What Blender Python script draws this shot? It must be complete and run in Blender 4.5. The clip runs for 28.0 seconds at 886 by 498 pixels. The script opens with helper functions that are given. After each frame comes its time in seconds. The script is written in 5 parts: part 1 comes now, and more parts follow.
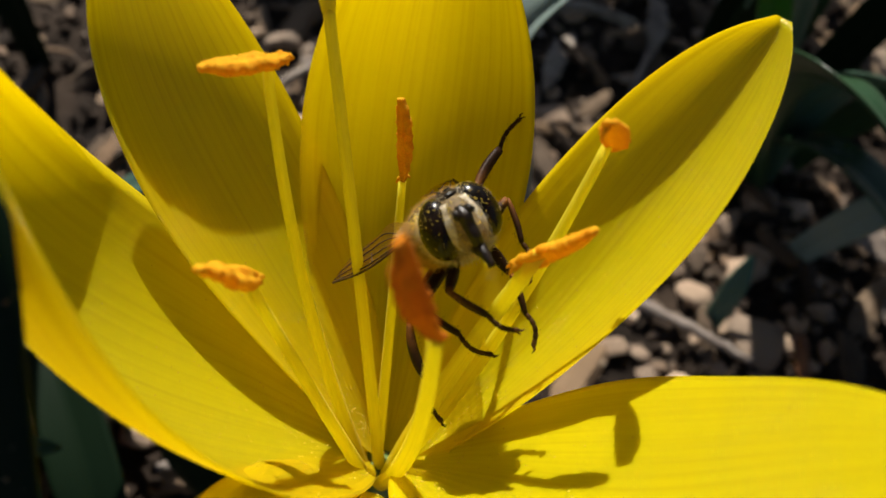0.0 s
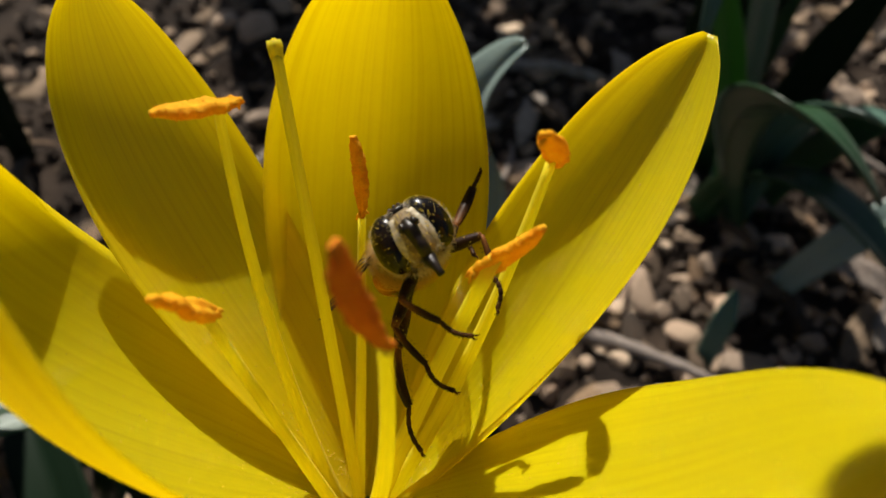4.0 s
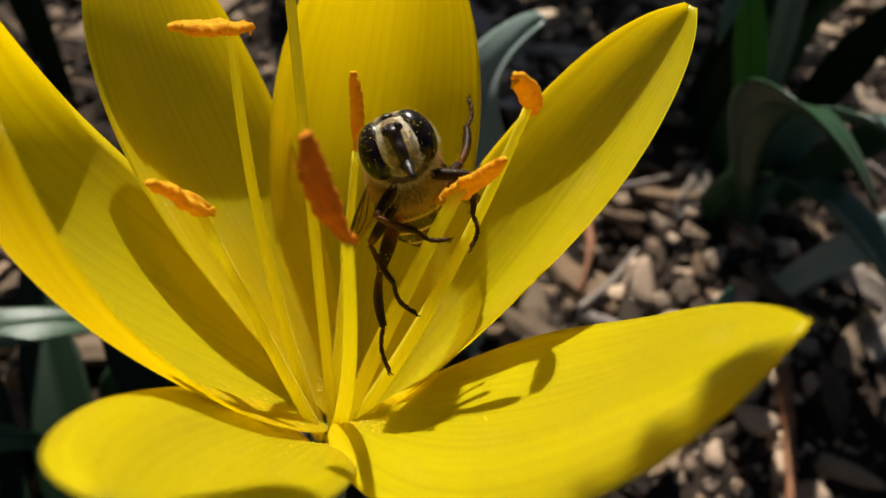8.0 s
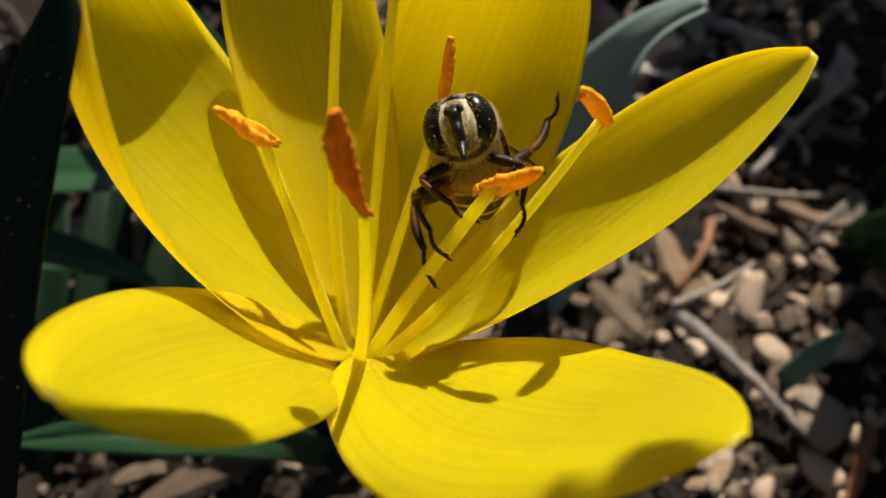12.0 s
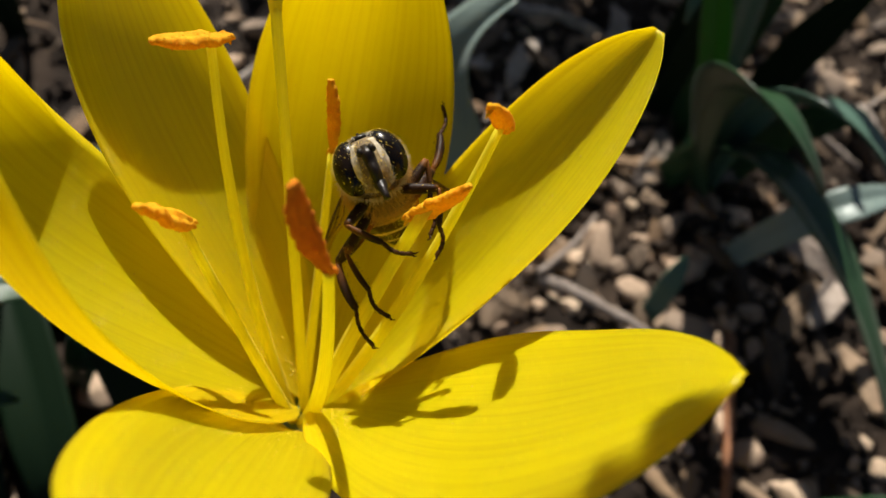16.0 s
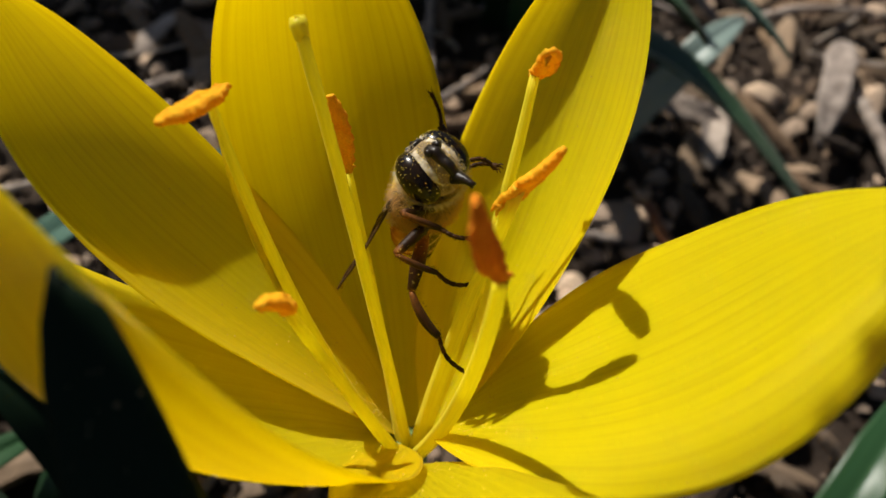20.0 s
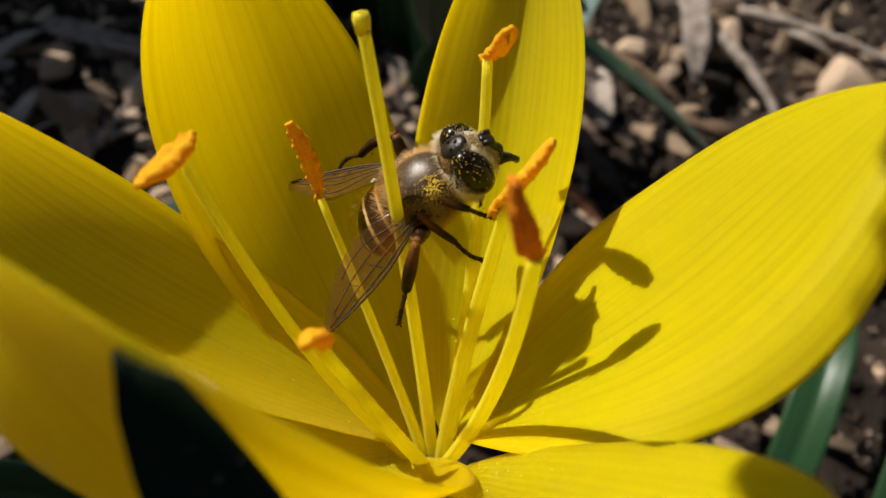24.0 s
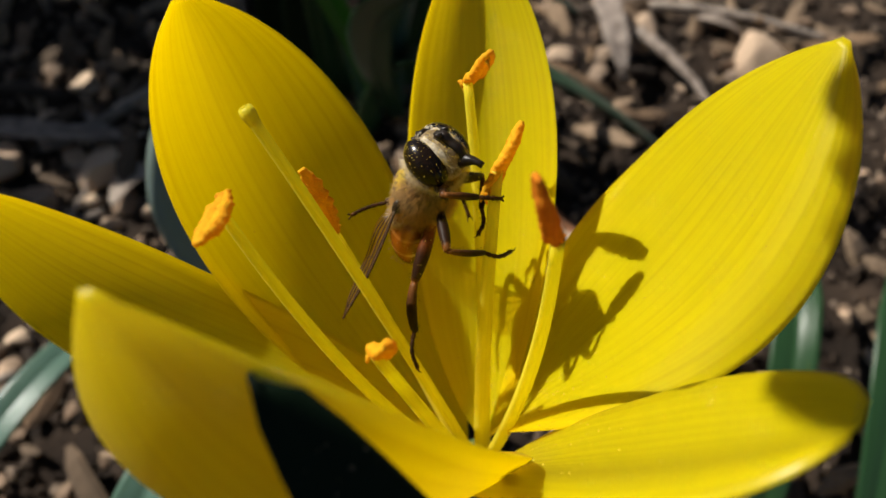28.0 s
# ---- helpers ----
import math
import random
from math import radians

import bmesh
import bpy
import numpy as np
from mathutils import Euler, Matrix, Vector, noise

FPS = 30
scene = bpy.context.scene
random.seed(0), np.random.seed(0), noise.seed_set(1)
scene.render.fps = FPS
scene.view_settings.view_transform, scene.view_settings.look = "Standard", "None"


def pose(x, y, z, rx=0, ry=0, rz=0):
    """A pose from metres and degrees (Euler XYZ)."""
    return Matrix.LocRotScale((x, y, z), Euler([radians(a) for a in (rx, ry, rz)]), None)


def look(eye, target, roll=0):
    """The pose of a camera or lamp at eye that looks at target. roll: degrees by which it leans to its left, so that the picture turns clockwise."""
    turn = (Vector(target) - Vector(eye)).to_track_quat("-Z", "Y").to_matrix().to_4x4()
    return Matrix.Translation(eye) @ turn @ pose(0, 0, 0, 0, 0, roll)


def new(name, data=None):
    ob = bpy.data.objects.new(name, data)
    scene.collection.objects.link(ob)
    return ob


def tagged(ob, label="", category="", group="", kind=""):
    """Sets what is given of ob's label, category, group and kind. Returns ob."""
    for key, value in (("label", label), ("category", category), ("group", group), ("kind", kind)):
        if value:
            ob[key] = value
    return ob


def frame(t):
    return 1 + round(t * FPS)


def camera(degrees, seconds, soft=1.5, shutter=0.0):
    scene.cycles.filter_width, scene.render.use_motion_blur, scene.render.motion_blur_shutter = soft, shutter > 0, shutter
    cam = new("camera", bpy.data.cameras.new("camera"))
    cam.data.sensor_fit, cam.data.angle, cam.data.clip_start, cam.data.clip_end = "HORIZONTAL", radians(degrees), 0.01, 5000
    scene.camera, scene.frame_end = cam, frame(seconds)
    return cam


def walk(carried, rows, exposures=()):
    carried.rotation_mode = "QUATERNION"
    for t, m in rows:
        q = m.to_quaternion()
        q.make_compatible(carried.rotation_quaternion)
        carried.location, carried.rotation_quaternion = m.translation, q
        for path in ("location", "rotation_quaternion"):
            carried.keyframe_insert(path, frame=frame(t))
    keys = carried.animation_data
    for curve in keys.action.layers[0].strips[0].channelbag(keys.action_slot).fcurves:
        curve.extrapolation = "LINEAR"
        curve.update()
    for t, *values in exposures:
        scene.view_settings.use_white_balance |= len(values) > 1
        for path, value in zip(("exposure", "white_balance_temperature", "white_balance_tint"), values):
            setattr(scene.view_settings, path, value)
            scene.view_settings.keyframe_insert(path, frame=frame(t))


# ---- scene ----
cam = camera(62.76, 28.0)
cam.data.dof.use_dof, cam.data.dof.focus_distance, cam.data.dof.aperture_fstop = True, 0.060, 28.0
PATH = [
    (0, (0.00191, -0.02369, 0.15037), (-0.00337, 0.01684, 0.08161), 6.84),
    (0.5, (0.00442, -0.02377, 0.15066), (-0.00285, 0.01604, 0.08166), 3.67),
    (1, (0.00640, -0.02368, 0.15114), (-0.00066, 0.01594, 0.08200), 3.40),
    (1.5, (0.00479, -0.02471, 0.15175), (-0.00002, 0.01602, 0.08306), 5.17),
    (2, (0.00513, -0.02270, 0.15210), (-0.00047, 0.01744, 0.08313), 3.95),
    (2.5, (0.00455, -0.02235, 0.15245), (-0.00044, 0.01906, 0.08419), 4.33),
    (4.5, (0.00574, -0.02990, 0.14889), (-0.00081, 0.01782, 0.08502), 1.79),
    (5, (0.00154, -0.03269, 0.15091), (-0.00140, 0.01334, 0.08555), 5.30),
    (5.5, (0.00179, -0.03227, 0.15173), (-0.00221, 0.01279, 0.08576), 4.14),
    (6, (0.00396, -0.03027, 0.14929), (-0.00247, 0.01426, 0.08314), 1.01),
    (6.5, (0.00312, -0.03013, 0.15042), (-0.00099, 0.01432, 0.08402), 3.23),
    (7, (0.00436, -0.02812, 0.15280), (-0.00021, 0.01492, 0.08552), 2.88),
    (7.5, (0.00735, -0.03055, 0.15407), (0.00057, 0.01447, 0.08829), 2.35),
    (8, (0.01076, -0.03225, 0.15090), (0.00189, 0.01325, 0.08571), 5.36),
    (8.5, (0.00969, -0.03228, 0.14558), (-0.00107, 0.01156, 0.07953), 8.85),
    (9, (0.00867, -0.03131, 0.15082), (-0.00348, 0.00846, 0.08248), 8.22),
    (9.5, (0.00751, -0.03190, 0.15522), (-0.00560, 0.00663, 0.08634), 7.45),
    (10, (0.01031, -0.02930, 0.16136), (-0.00535, 0.00660, 0.09161), 5.16),
    (10.5, (0.01560, -0.03101, 0.15980), (-0.00382, 0.00693, 0.09210), 3.11),
    (11, (0.01851, -0.02961, 0.16185), (-0.00177, 0.00615, 0.09322), 2.59),
    (11.5, (0.01768, -0.02886, 0.15343), (-0.00290, 0.00845, 0.08571), 4.39),
    (12, (0.01689, -0.02619, 0.15493), (-0.00258, 0.00670, 0.08464), 4.55),
    (12.5, (0.01337, -0.02479, 0.15295), (-0.00556, 0.00799, 0.08247), 6.02),
    (14.5, (0.01210, -0.02266, 0.16031), (-0.00539, 0.01292, 0.09082), 7.27),
    (15, (0.01401, -0.02327, 0.15923), (0.00142, 0.01466, 0.08992), 10.45),
    (15.5, (0.00985, -0.02667, 0.15637), (0.00321, 0.01414, 0.08787), 12.34),
    (16, (0.00853, -0.02928, 0.15679), (0.00562, 0.01178, 0.08819), 12.70),
    (16.5, (0.00443, -0.03146, 0.15293), (0.00518, 0.01104, 0.08515), 11.77),
    (17, (0.00081, -0.03016, 0.15383), (0.00417, 0.00937, 0.08437), 13.04),
    (17.5, (-0.00062, -0.03069, 0.15452), (0.00355, 0.00874, 0.08503), 11.61),
    (18, (-0.00366, -0.03005, 0.15306), (0.00421, 0.00772, 0.08298), 12.26),
    (18.5, (-0.00749, -0.02985, 0.15437), (0.00265, 0.00766, 0.08445), 12.39),
    (19, (-0.00894, -0.02950, 0.14848), (0.00276, 0.00998, 0.07990), 11.87),
    (19.5, (-0.00824, -0.02449, 0.15142), (0.00299, 0.01072, 0.08046), 9.94),
    (20, (-0.01048, -0.02653, 0.15205), (0.00340, 0.01209, 0.08337), 9.41),
    (20.5, (-0.01221, -0.02798, 0.14930), (0.00370, 0.01162, 0.08164), 9.41),
    (21, (-0.01064, -0.02868, 0.14683), (0.00464, 0.01014, 0.07858), 7.58),
    (21.5, (-0.01144, -0.02839, 0.14605), (0.00662, 0.00906, 0.07770), 9.99),
    (23.5, (-0.01619, -0.02393, 0.15092), (0.00596, 0.01026, 0.08207), 8.33),
    (24, (-0.01753, -0.02441, 0.15044), (0.00675, 0.01155, 0.08323), 7.51),
    (24.5, (-0.01863, -0.02352, 0.15439), (0.00559, 0.01142, 0.08663), 7.45),
    (25, (-0.02109, -0.02421, 0.15313), (0.00523, 0.01189, 0.08678), 6.77),
    (25.5, (-0.02199, -0.02738, 0.15037), (0.00521, 0.01184, 0.08617), 4.32),
    (26, (-0.02435, -0.02934, 0.14930), (0.00469, 0.01008, 0.08603), 3.82),
    (26.5, (-0.02481, -0.02669, 0.15279), (0.00332, 0.00860, 0.08673), 3.85),
    (27, (-0.02279, -0.02511, 0.15245), (0.00423, 0.01075, 0.08625), 1.55),
    (27.5, (-0.02358, -0.02630, 0.15260), (0.00484, 0.01036, 0.08742), 1.27),
    (28, (-0.02443, -0.02531, 0.15403), (0.00549, 0.01026, 0.08893), 2.09),
]
walk(cam, [(t, look(eye, target, roll)) for t, eye, target, roll in PATH], [(0.0, 0.54), (2.0, 0.46), (5.0, 0.54), (9.0, 0.56), (11.0, 0.66), (16.0, 0.64), (19.0, 0.46), (21.0, 0.52), (24.0, 0.42), (27.0, 0.48), (28.0, 0.42)])

# ---- world and sun: backlight from high behind the flower ----
SUN = Vector((-0.297, 0.668, 0.682)).normalized()
world = bpy.data.worlds.new("sky")
scene.world = world
world.use_nodes = True
wn = world.node_tree.nodes
sky = wn.new("ShaderNodeTexSky")
sky.sky_type, sky.sun_disc = "NISHITA", False
sky.sun_elevation, sky.sun_rotation = math.asin(SUN.z), math.atan2(SUN.x, SUN.y)
wn["Background"].inputs["Strength"].default_value = 0.03
world.node_tree.links.new(sky.outputs[0], wn["Background"].inputs["Color"])
sun_data = bpy.data.lights.new("sun", "SUN")
sun_data.energy, sun_data.angle, sun_data.color = 5.0, radians(0.53), (1.0, 0.95, 0.86)
sun = new("sun", sun_data)
sun.matrix_world = look(SUN * 3, (0, 0, 0))

MM = 0.001


# ---- material kit ----
def nodes_of(name):
    m = bpy.data.materials.new(name)
    m.use_nodes = True
    nt = m.node_tree
    return m, nt, nt.nodes["Principled BSDF"], nt.nodes["Material Output"]


def node(nt, kind, **values):
    n = nt.nodes.new(kind)
    for key, value in values.items():
        n.inputs[key].default_value = value
    return n


def noise_of(nt, vector, scale, detail=4.0, rough=0.55):
    n = node(nt, "ShaderNodeTexNoise", Scale=scale, Detail=detail, Roughness=rough)
    nt.links.new(vector, n.inputs["Vector"])
    return n.outputs["Fac"]


def ramp(nt, fac, stops):
    r = nt.nodes.new("ShaderNodeValToRGB")
    while len(r.color_ramp.elements) < len(stops):
        r.color_ramp.elements.new(0.5)
    for e, (at, col) in zip(r.color_ramp.elements, stops):
        e.position, e.color = at, (*col, 1)
    nt.links.new(fac, r.inputs["Fac"])
    return r.outputs["Color"]


def mixed(nt, fac, a, b, mode="MIX"):
    m = nt.nodes.new("ShaderNodeMix")
    m.data_type, m.blend_type = "RGBA", mode
    for socket, value in ((m.inputs[0], fac), (m.inputs[6], a), (m.inputs[7], b)):
        if isinstance(value, (int, float)):
            socket.default_value = value
        elif isinstance(value, tuple):
            socket.default_value = (*value, 1)
        else:
            nt.links.new(value, socket)
    return m.outputs[2]


def bump(nt, height, strength, distance, out):
    b = node(nt, "ShaderNodeBump", Strength=strength, Distance=distance)
    nt.links.new(height, b.inputs["Height"])
    nt.links.new(b.outputs["Normal"], out.inputs["Normal"])
    return b


def surface(name, dark, light, size, rough=0.6, fine=None, relief=0.3, spec=0.5, metal=0.0, sheen=0.0, vary=0.0, coat=0.0):
    """A two-scale mottled surface; size: the larger blotches, in metres."""
    m, nt, p, _ = nodes_of(name)
    at = nt.nodes.new("ShaderNodeTexCoord").outputs["Object"]
    if vary:
        info = nt.nodes.new("ShaderNodeObjectInfo")
        add = nt.nodes.new("ShaderNodeVectorMath")
        nt.links.new(at, add.inputs[0])
        mul = nt.nodes.new("ShaderNodeVectorMath")
        mul.operation = "SCALE"
        mul.inputs[0].default_value = (1.0, 0.7, 0.4)
        nt.links.new(info.outputs["Random"], mul.inputs["Scale"])
        nt.links.new(mul.outputs[0], add.inputs[1])
        at = add.outputs[0]
    big = noise_of(nt, at, 1 / size, 3)
    small = noise_of(nt, at, 1 / (fine or size / 8), 5, 0.65)
    col = ramp(nt, big, [(0.3, dark), (0.7, light)])
    shade = ramp(nt, small, [(0.25, (0.62, 0.62, 0.62)), (0.75, (1.15, 1.15, 1.15))])
    col = mixed(nt, 1.0, col, shade, "MULTIPLY")
    if vary:
        tone = ramp(nt, info.outputs["Random"], [(0.0, (1 - vary, 1 - vary, 1 - vary)), (0.5, (1, 1 - 0.12 * vary, 1 - 0.25 * vary)), (1.0, (1 + vary, 1 + vary, 1 + 0.8 * vary))])
        col = mixed(nt, 1.0, col, tone, "MULTIPLY")
    nt.links.new(col, p.inputs["Base Color"])
    p.inputs["Roughness"].default_value, p.inputs["Metallic"].default_value = rough, metal
    p.inputs["Specular IOR Level"].default_value = spec
    p.inputs["Sheen Weight"].default_value, p.inputs["Coat Weight"].default_value = sheen, coat
    if relief:
        bump(nt, small, relief, (fine or size / 8) * 0.6, p)
    return m


def island_surface(name, dark, light, size, rough, fine):
    """A mottled surface whose tone differs from piece to piece of one mesh."""
    m, nt, p, _ = nodes_of(name)
    at = nt.nodes.new("ShaderNodeTexCoord").outputs["Object"]
    piece = nt.nodes.new("ShaderNodeNewGeometry").outputs["Random Per Island"]
    small = noise_of(nt, at, 1 / fine, 5, 0.65)
    tone = ramp(nt, piece, [(0.0, dark), (0.55, tuple(0.6 * a + 0.4 * b for a, b in zip(dark, light))), (1.0, light)])
    grain = ramp(nt, noise_of(nt, at, 1 / size, 3), [(0.3, (0.7, 0.7, 0.7)), (0.7, (1.15, 1.12, 1.08))])
    speck = ramp(nt, small, [(0.25, (0.6, 0.6, 0.6)), (0.75, (1.15, 1.15, 1.15))])
    nt.links.new(mixed(nt, 1.0, mixed(nt, 1.0, tone, grain, "MULTIPLY"), speck, "MULTIPLY"), p.inputs["Base Color"])
    p.inputs["Roughness"].default_value, p.inputs["Specular IOR Level"].default_value = rough, 0.3
    bump(nt, small, 0.7, fine * 0.6, p)
    return m


def petal_material(name, base, through_col, veins=13.0, share=0.42, rough=0.42, spec=0.35, sheen=0.05, glint=0.0):
    """Thin satin plant tissue that lets light through, with veins along its length (UV: u along, v across)."""
    m, nt, p, out = nodes_of(name)
    uv = nt.nodes.new("ShaderNodeUVMap").outputs["UV"]
    at = nt.nodes.new("ShaderNodeTexCoord").outputs["Object"]
    stretch = nt.nodes.new("ShaderNodeMapping")
    stretch.inputs["Scale"].default_value = (1.6, veins, 1.0)
    nt.links.new(uv, stretch.inputs["Vector"])
    wave = node(nt, "ShaderNodeTexWave", Scale=1.0, Distortion=2.6, Detail=2.0)
    wave.wave_type, wave.bands_direction, wave.wave_profile = "BANDS", "Y", "SIN"
    wave.inputs["Detail Scale"].default_value = 1.2
    nt.links.new(stretch.outputs[0], wave.inputs["Vector"])
    streak_map = nt.nodes.new("ShaderNodeMapping")
    streak_map.inputs["Scale"].default_value = (1.3, 26.0, 1.0)
    nt.links.new(uv, streak_map.inputs["Vector"])
    streak = noise_of(nt, streak_map.outputs[0], 1.0, 4, 0.6)
    cells = noise_of(nt, at, 1 / (0.16 * MM), 2)
    patch = noise_of(nt, at, 1 / (9 * MM), 3)
    line = mixed(nt, ramp(nt, patch, [(0.35, (0.15, 0.15, 0.15)), (0.65, (0.8, 0.8, 0.8))]), (1.0, 1.0, 1.0), ramp(nt, wave.outputs["Fac"], [(0.0, (0.87, 0.82, 0.58)), (0.26, (1, 1, 1))]))
    tone = ramp(nt, streak, [(0.3, (0.86, 0.80, 0.6)), (0.55, (1.0, 1.0, 1.0)), (0.75, (1.05, 1.05, 1.1))])
    col = mixed(nt, 0.5, mixed(nt, 1.0, mixed(nt, 1.0, base, line, "MULTIPLY"), tone, "MULTIPLY"), mixed(nt, patch, tuple(c * 0.82 for c in base), base))
    nt.links.new(col, p.inputs["Base Color"])
    p.inputs["Roughness"].default_value, p.inputs["Specular IOR Level"].default_value = rough, spec
    p.inputs["Sheen Weight"].default_value = sheen
    tr = nt.nodes.new("ShaderNodeBsdfTranslucent")
    nt.links.new(mixed(nt, 0.45, through_col, mixed(nt, 1.0, line, tone, "MULTIPLY"), "MULTIPLY"), tr.inputs["Color"])
    mix = nt.nodes.new("ShaderNodeMixShader")
    mix.inputs[0].default_value = share
    nt.links.new(p.outputs[0], mix.inputs[1])
    nt.links.new(tr.outputs[0], mix.inputs[2])
    nt.links.new(mix.outputs[0], out.inputs["Surface"])
    h = nt.nodes.new("ShaderNodeMath")
    h.operation = "MULTIPLY_ADD"
    h.inputs[1].default_value = 0.5
    nt.links.new(cells, h.inputs[0])
    nt.links.new(wave.outputs["Fac"], h.inputs[2])
    b = bump(nt, h.outputs[0], 0.24, 0.06 * MM, p)
    p.inputs["Coat Weight"].default_value, p.inputs["Coat Roughness"].default_value = glint, 0.10
    skin = node(nt, "ShaderNodeBump", Strength=1.0, Distance=0.32 * MM)
    nt.links.new(cells, skin.inputs["Height"])
    nt.links.new(skin.outputs["Normal"], p.inputs["Coat Normal"])
    nt.links.new(b.outputs["Normal"], tr.inputs["Normal"])
    return m


def glowing(m, colour, share):
    """Lets light through a soft body: part of the surface scatters it onwards."""
    nt = m.node_tree
    out, p = nt.nodes["Material Output"], nt.nodes["Principled BSDF"]
    tr = nt.nodes.new("ShaderNodeBsdfTranslucent")
    tr.inputs["Color"].default_value = (*colour, 1)
    mix = nt.nodes.new("ShaderNodeMixShader")
    mix.inputs[0].default_value = share
    nt.links.new(p.outputs[0], mix.inputs[1])
    nt.links.new(tr.outputs[0], mix.inputs[2])
    nt.links.new(mix.outputs[0], out.inputs["Surface"])
    return m


YELLOW = petal_material("petal_yellow", (0.97, 0.90, 0.003), (0.99, 0.825, 0.0), veins=6.0, share=0.72, rough=0.30, spec=0.6, glint=0.4)
FILAMENT = petal_material("filament_yellow", (0.97, 0.90, 0.06), (0.99, 0.90, 0.05), veins=3.0, share=0.6)
LEAF = petal_material("leaf_green", (0.020, 0.062, 0.022), (0.05, 0.16, 0.012), veins=16.0, share=0.12, rough=0.32)
# lighter copy of LEAF: some of the backlight is put into its colours
LEAF_BACKLIT = petal_material("leaf_green_backlight_painted", (0.04, 0.11, 0.02), (0.09, 0.27, 0.025), veins=16.0, share=0.3, rough=0.35)
# darkened copy of LEAF, with the shade around the flower put into its colour
LEAF_SHADED = petal_material("leaf_green_shade_painted", (0.007, 0.017, 0.008), (0.012, 0.036, 0.005), veins=16.0, share=0.06, rough=0.5, spec=0.08, sheen=0.0)
LEAF_GREY = petal_material("leaf_blue_green", (0.075, 0.145, 0.11), (0.07, 0.17, 0.05), veins=16.0, share=0.10, rough=0.27)
# blue-green leaf whose pale, lit sheen is painted in as base colour
LEAF_SHEEN = petal_material("leaf_blue_green_sheen_painted", (0.21, 0.28, 0.26), (0.12, 0.22, 0.10), veins=16.0, share=0.10, rough=0.34, spec=0.6)
STEM = surface("stem_green", (0.10, 0.17, 0.05), (0.25, 0.33, 0.10), 6 * MM, 0.45)
POLLEN = glowing(surface("pollen_orange", (0.92, 0.40, 0.008), (1.0, 0.62, 0.02), 1.2 * MM, 0.85, 0.14 * MM, 0.5, 0.2), (1.0, 0.50, 0.006), 0.35)
# darker copy of POLLEN: the near sac's shaded look is in the colour
POLLEN_SHADED = glowing(surface("pollen_orange_shade_painted", (0.62, 0.17, 0.008), (0.84, 0.29, 0.012), 1.2 * MM, 0.85, 0.14 * MM, 0.5, 0.2), (0.85, 0.22, 0.004), 0.25)
GRAIN = surface("pollen_grain", (0.90, 0.60, 0.02), (1.0, 0.78, 0.10), 0.3 * MM, 0.5, 0.1 * MM, 0.0)
SOIL = surface("dark_soil", (0.010, 0.0068, 0.005), (0.052, 0.035, 0.024), 14 * MM, 0.95, 1.1 * MM, 1.0, 0.2)
STONE = surface("tan_limestone", (0.38, 0.27, 0.195), (0.74, 0.57, 0.43), 7 * MM, 0.85, 0.6 * MM, 0.7, 0.3, vary=0.45)
CHIP = surface("weathered_mulch", (0.10, 0.062, 0.039), (0.36, 0.245, 0.155), 5 * MM, 0.9, 0.5 * MM, 0.8, 0.3, vary=0.5)
TWIG = surface("grey_twig", (0.17, 0.135, 0.115), (0.42, 0.355, 0.31), 4 * MM, 0.85, 0.5 * MM, 0.8, 0.3, vary=0.3)
BROWN_STALK = surface("rust_brown_stalk", (0.16, 0.055, 0.02), (0.32, 0.13, 0.05), 4 * MM, 0.7, 0.5 * MM, 0.5)
DRY = petal_material("dry_straw", (0.52, 0.40, 0.16), (0.5, 0.36, 0.10), veins=9.0, share=0.25, rough=0.6)


# ---- mesh kit ----
def linked(name, bm, material, smooth=True):
    me = bpy.data.meshes.new(name)
    bm.normal_update()
    bm.to_mesh(me)
    bm.free()
    me.materials.append(material)
    if smooth:
        me.polygons.foreach_set("use_smooth", [True] * len(me.polygons))
    return new(name, me)


def part(name, bm, material, parent, label="", smooth=True):
    ob = linked(name, bm, material, smooth)
    ob.parent = parent
    if label:
        tagged(ob, label)
    return ob


def thing(name, label, category, group="", kind="", m=None):
    ob = new(name)
    ob.empty_display_size = 0.004
    if m is not None:
        ob.matrix_basis = m
    return tagged(ob, label, category, group, kind)


